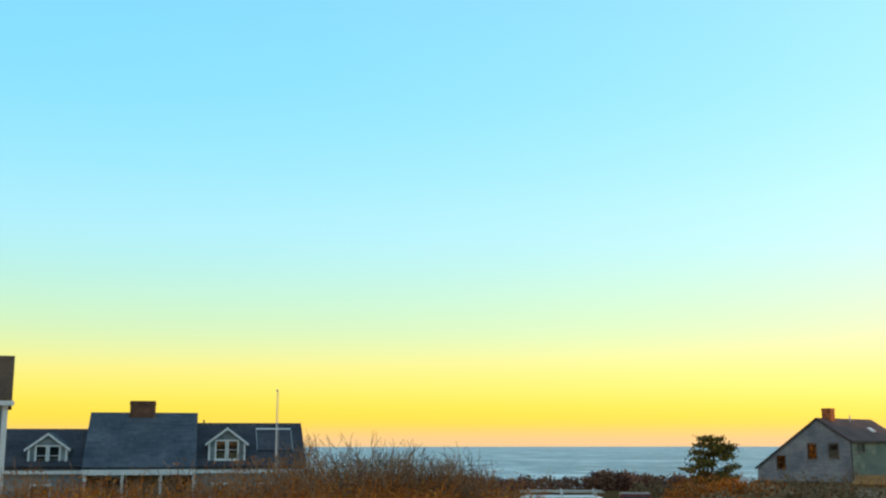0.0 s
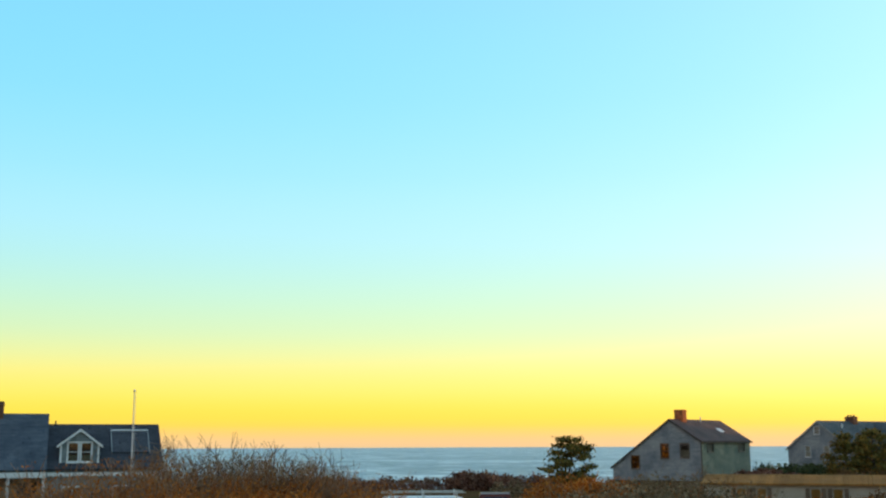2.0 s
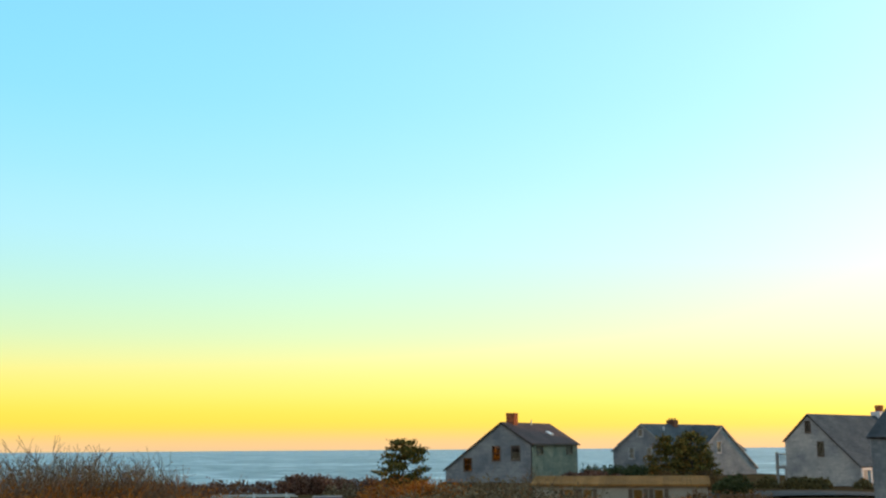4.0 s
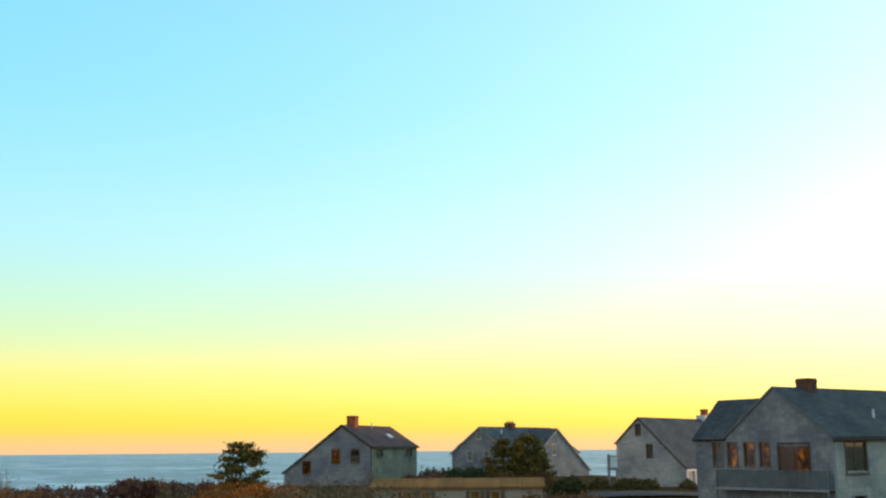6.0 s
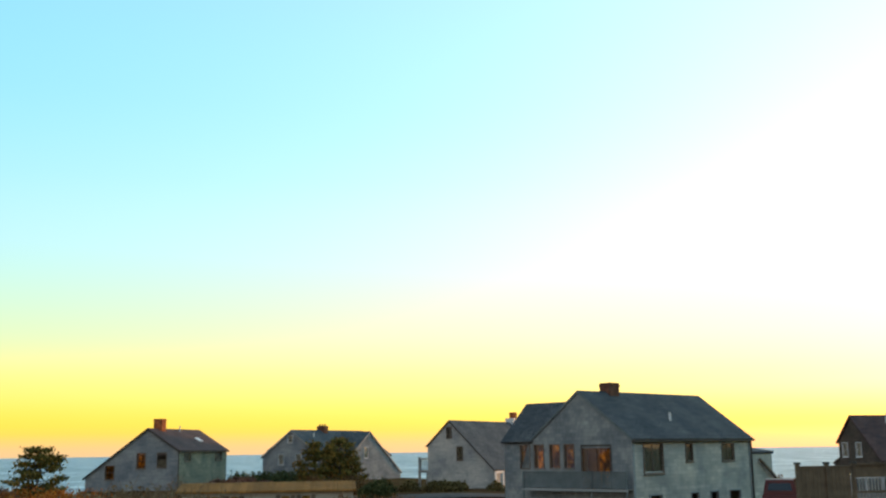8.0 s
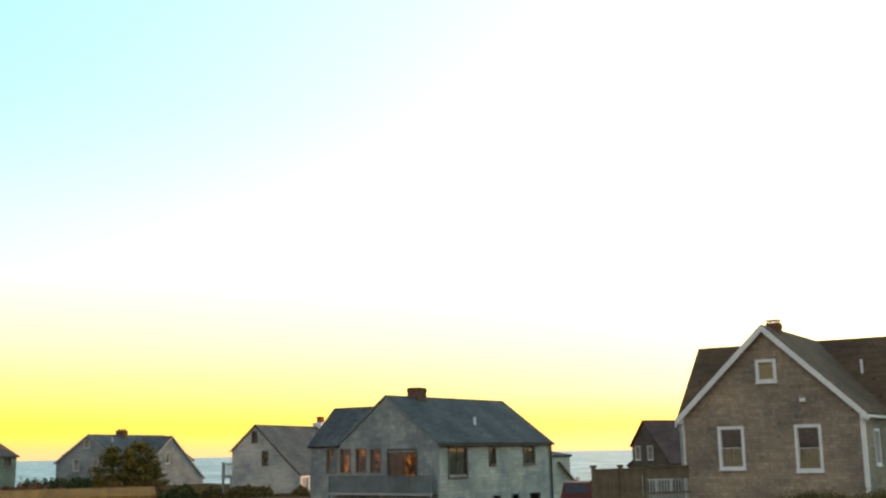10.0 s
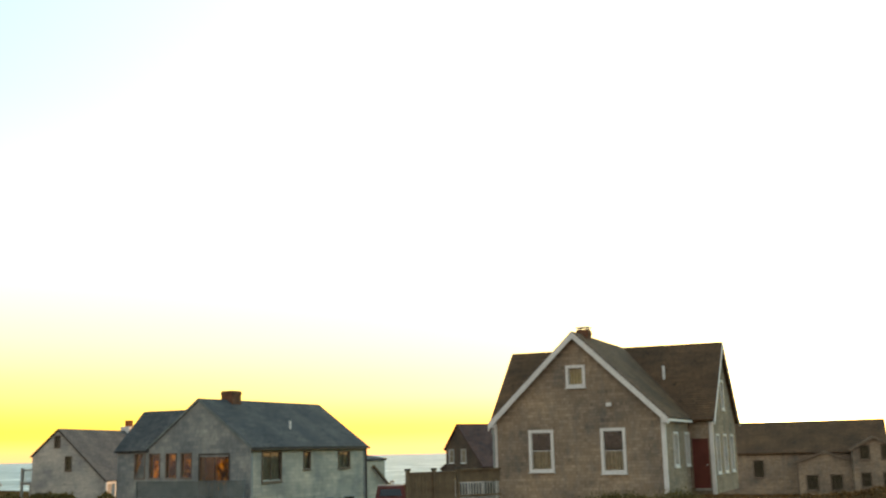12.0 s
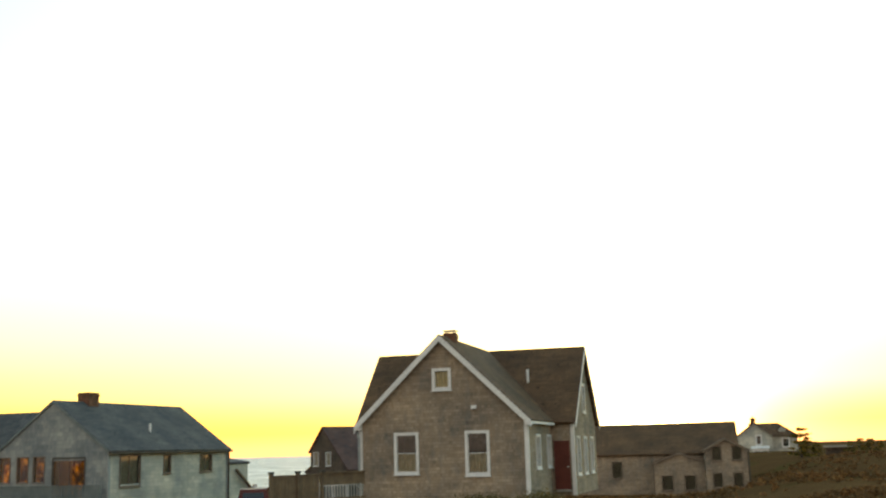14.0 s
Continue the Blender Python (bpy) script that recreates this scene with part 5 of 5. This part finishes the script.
    for x, mat, name in ((half - 0.02, HEADLAMP, "headlight"), (-half - 0.02, TAILLAMP, "tail_light")):
        for sgn in (-1, 1):
            yc = sgn * (w - 0.22)
            box_part(name, (x, yc - 0.14, belt * 0.70), (x + 0.05, yc + 0.14, belt * 0.84), mat, root)
    for x in (-half - 0.06, half - 0.02):
        box_part("bumper", (x, -w + 0.04, 0.30), (x + 0.08, w - 0.04, 0.48), RUBBER, root)
    if rack:
        for x in (cab[2][0], (cab[2][0] + cab[3][0]) / 2, cab[3][0]):
            box_part("rack_bar", (x, -w + 0.1, height + 0.12), (x + 0.035, w - 0.1, height + 0.155), GALVANISED, root)
            for sgn in (-1, 1):
                box_part("rack_foot", (x, sgn * (w - 0.22) - 0.02, height - 0.02), (x + 0.05, sgn * (w - 0.22) + 0.02, height + 0.26), GALVANISED, root)
        for sgn in (-1, 1):
            box_part("rack_rail", (cab[2][0] - 0.35, sgn * (w - 0.22) - 0.025, height + 0.155), (cab[3][0] + 0.35, sgn * (w - 0.22) + 0.02, height + 0.19), GALVANISED, root, "pale metal rack rail")
    return root


RUBBER = mottled("black_rubber", (0.02, 0.02, 0.02), (0.04, 0.04, 0.04), 4, 40, 0.8, 0.1)
PAINT_WHITE = mottled("white_car_paint", (0.70, 0.72, 0.74), (0.78, 0.79, 0.80), 0.6, 8, 0.45, 0.0, spec=0.3)
PAINT_RED = mottled("red_car_paint", (0.10, 0.016, 0.009), (0.14, 0.024, 0.012), 0.6, 8, 0.45, 0.0, spec=0.3)
PAINT_SILVER = mottled("silver_car_paint", (0.45, 0.46, 0.48), (0.55, 0.56, 0.57), 0.6, 8, 0.2, 0.0, 0.5, spec=0.6)
HEADLAMP = mottled("clear_lamp_cover", (0.6, 0.6, 0.6), (0.75, 0.75, 0.75), 5, 20, 0.1, 0.0, spec=0.8)
TAILLAMP = mottled("red_lamp_cover", (0.5, 0.06, 0.02), (0.6, 0.08, 0.03), 5, 20, 0.1, 0.0, spec=0.8)


def flagpole():
    at = on_ground(8.6, 45)
    root = thing("flagpole", pose(*at), "tall thin white flagpole with a ball on top", "flagpole")
    top = lift(2.72, 45) - at.z
    s = Shape()
    for k in range(6):
        s.tube((0, 0, top * k / 6), (0, 0, top * (k + 1) / 6), 0.036 - 0.003 * k, 0.036 - 0.003 * (k + 1), 10)
    part("pole", s, WHITE, root)
    ball = Shape()
    for k in range(6):
        a, b = math.pi * k / 6, math.pi * (k + 1) / 6
        ball.tube((0, 0, top + 0.05 - 0.05 * math.cos(a)), (0, 0, top + 0.05 - 0.05 * math.cos(b)), 0.05 * math.sin(a) + 0.001, 0.05 * math.sin(b) + 0.001, 10)
    part("ball", ball, GALVANISED, root)
    part("halyard", Shape().tube((0.09, 0, 0.8), (0.06, 0, top), 0.008, 0.008, 4), WHITE, root)


def yard_fence():
    a, b = spot(-51.4, 40), spot(-56.2, 42.5)
    run = b - a
    zg = ground_z(a.x, a.y) - 0.1
    root = thing("fence", pose(a.x, a.y, zg, 0, 0, math.degrees(math.atan2(run.y, run.x))), "brown board fence with capped posts and pale pickets", "fence")
    L, top = run.length, lift(-1.02, 40) - zg
    half = L * 0.52
    n = int(half / 0.15)
    for k in range(n):
        box_part("board", (k * 0.15, 0, 0.1), (k * 0.15 + 0.142, 0.025, top - 0.06), FENCE_WOOD, root)
    box_part("top_rail", (0, -0.03, top - 0.06), (half, 0.06, top), FENCE_WOOD, root)
    box_part("top_rail", (half, -0.03, top + 0.0), (L, 0.06, top + 0.06), FENCE_WOOD, root)
    box_part("bottom_rail", (half, -0.02, top - 0.95), (L, 0.05, top - 0.88), FENCE_WOOD, root)
    for k in range(int((L - half) / 0.13)):
        box_part("picket", (half + 0.05 + k * 0.13, 0.0, top - 1.2), (half + 0.10 + k * 0.13, 0.03, top - 0.42), DECK_WOOD, root, "pale weathered picket")
    box_part("dark_board", (half, 0.04, top - 0.42), (L, 0.06, top), FENCE_WOOD, root)
    for x in (0.0, half * 0.52, half):
        post = box_part("post", (x - 0.06, -0.05, 0), (x + 0.06, 0.07, top + 0.06), FENCE_WOOD, root)
        box_part("post_cap", (x - 0.085, -0.075, top + 0.06), (x + 0.085, 0.095, top + 0.13), DARK_TRIM, post)


def cottage_deck():
    c = spot(-66.9, 40.5)
    zg = ground_z(c.x, c.y)
    root = thing("deck", pose(c.x, c.y, zg, 0, 0, -76.3), "weathered plank deck beside the brown cottage", "deck")
    for k in range(20):
        box_part("plank", (-1.6, -1.2 + k * 0.22, 0.28), (2.6, -1.2 + k * 0.22 + 0.17, 0.32), DECK_WOOD, root)
    for x in (-1.5, 0.4, 2.4):
        box_part("joist", (x, -1.2, 0.0), (x + 0.1, 3.2, 0.28), FENCE_WOOD, root)
    for k in range(2):
        box_part("step", (-1.4, -1.55 - 0.32 * k, 0.16 - 0.14 * k), (2.4, -1.25 - 0.32 * k, 0.20 - 0.14 * k), DECK_WOOD, root)


def far_barn():
    p = on_ground(-79.9, 125)
    root = thing("barn", pose(p.x, p.y, p.z - 0.3, 0, 0, -79.9), "low dark barn on the skyline", "barn")
    gabled(root, 0, 5, -1.3, 1.3, 0, 0.9, 0.9, 2.5, 1.1, SHINGLE_UMBER, ROOF_BROWN, None, base=ALONG_X)


def shore_road():
    s = Shape()
    last = None
    for k in range(29):
        az = -27.0 - k * 0.4
        row = [on_ground(az, d, 0.07) for d in (82.0, 85.0, 88.0)]
        if last:
            for i in range(2):
                s.face([last[i], row[i], row[i + 1], last[i + 1]])
        last = row
    solid("road", s, ASPHALT, "dark worn asphalt lane between the houses", "road", kind="structure", weld=True)


ASPHALT = mottled("worn_asphalt", (0.045, 0.034, 0.03), (0.075, 0.056, 0.05), 0.6, 30, 0.9, 0.4)
shore_road()
plants()
car(-6.75, 42, -6.75 + 3, 4.7, 1.85, 1.62, PAINT_WHITE, "white van with a metal roof rack behind brush", van=True, rack=True)
car(-9.75, 55, -10 + 92, 4.3, 1.75, 1.45, PAINT_RED, "red car parked behind brush")
car(-50.5, 62, -50.4 + 90, 4.3, 1.8, 1.85, PAINT_RED, "dark red car parked between houses")
car(-54.9, 47, -54.9 + 8, 4.2, 1.75, 1.5, PAINT_SILVER, "silver car parked behind the picket fence")
flagpole()
yard_fence()
cottage_deck()
far_barn()
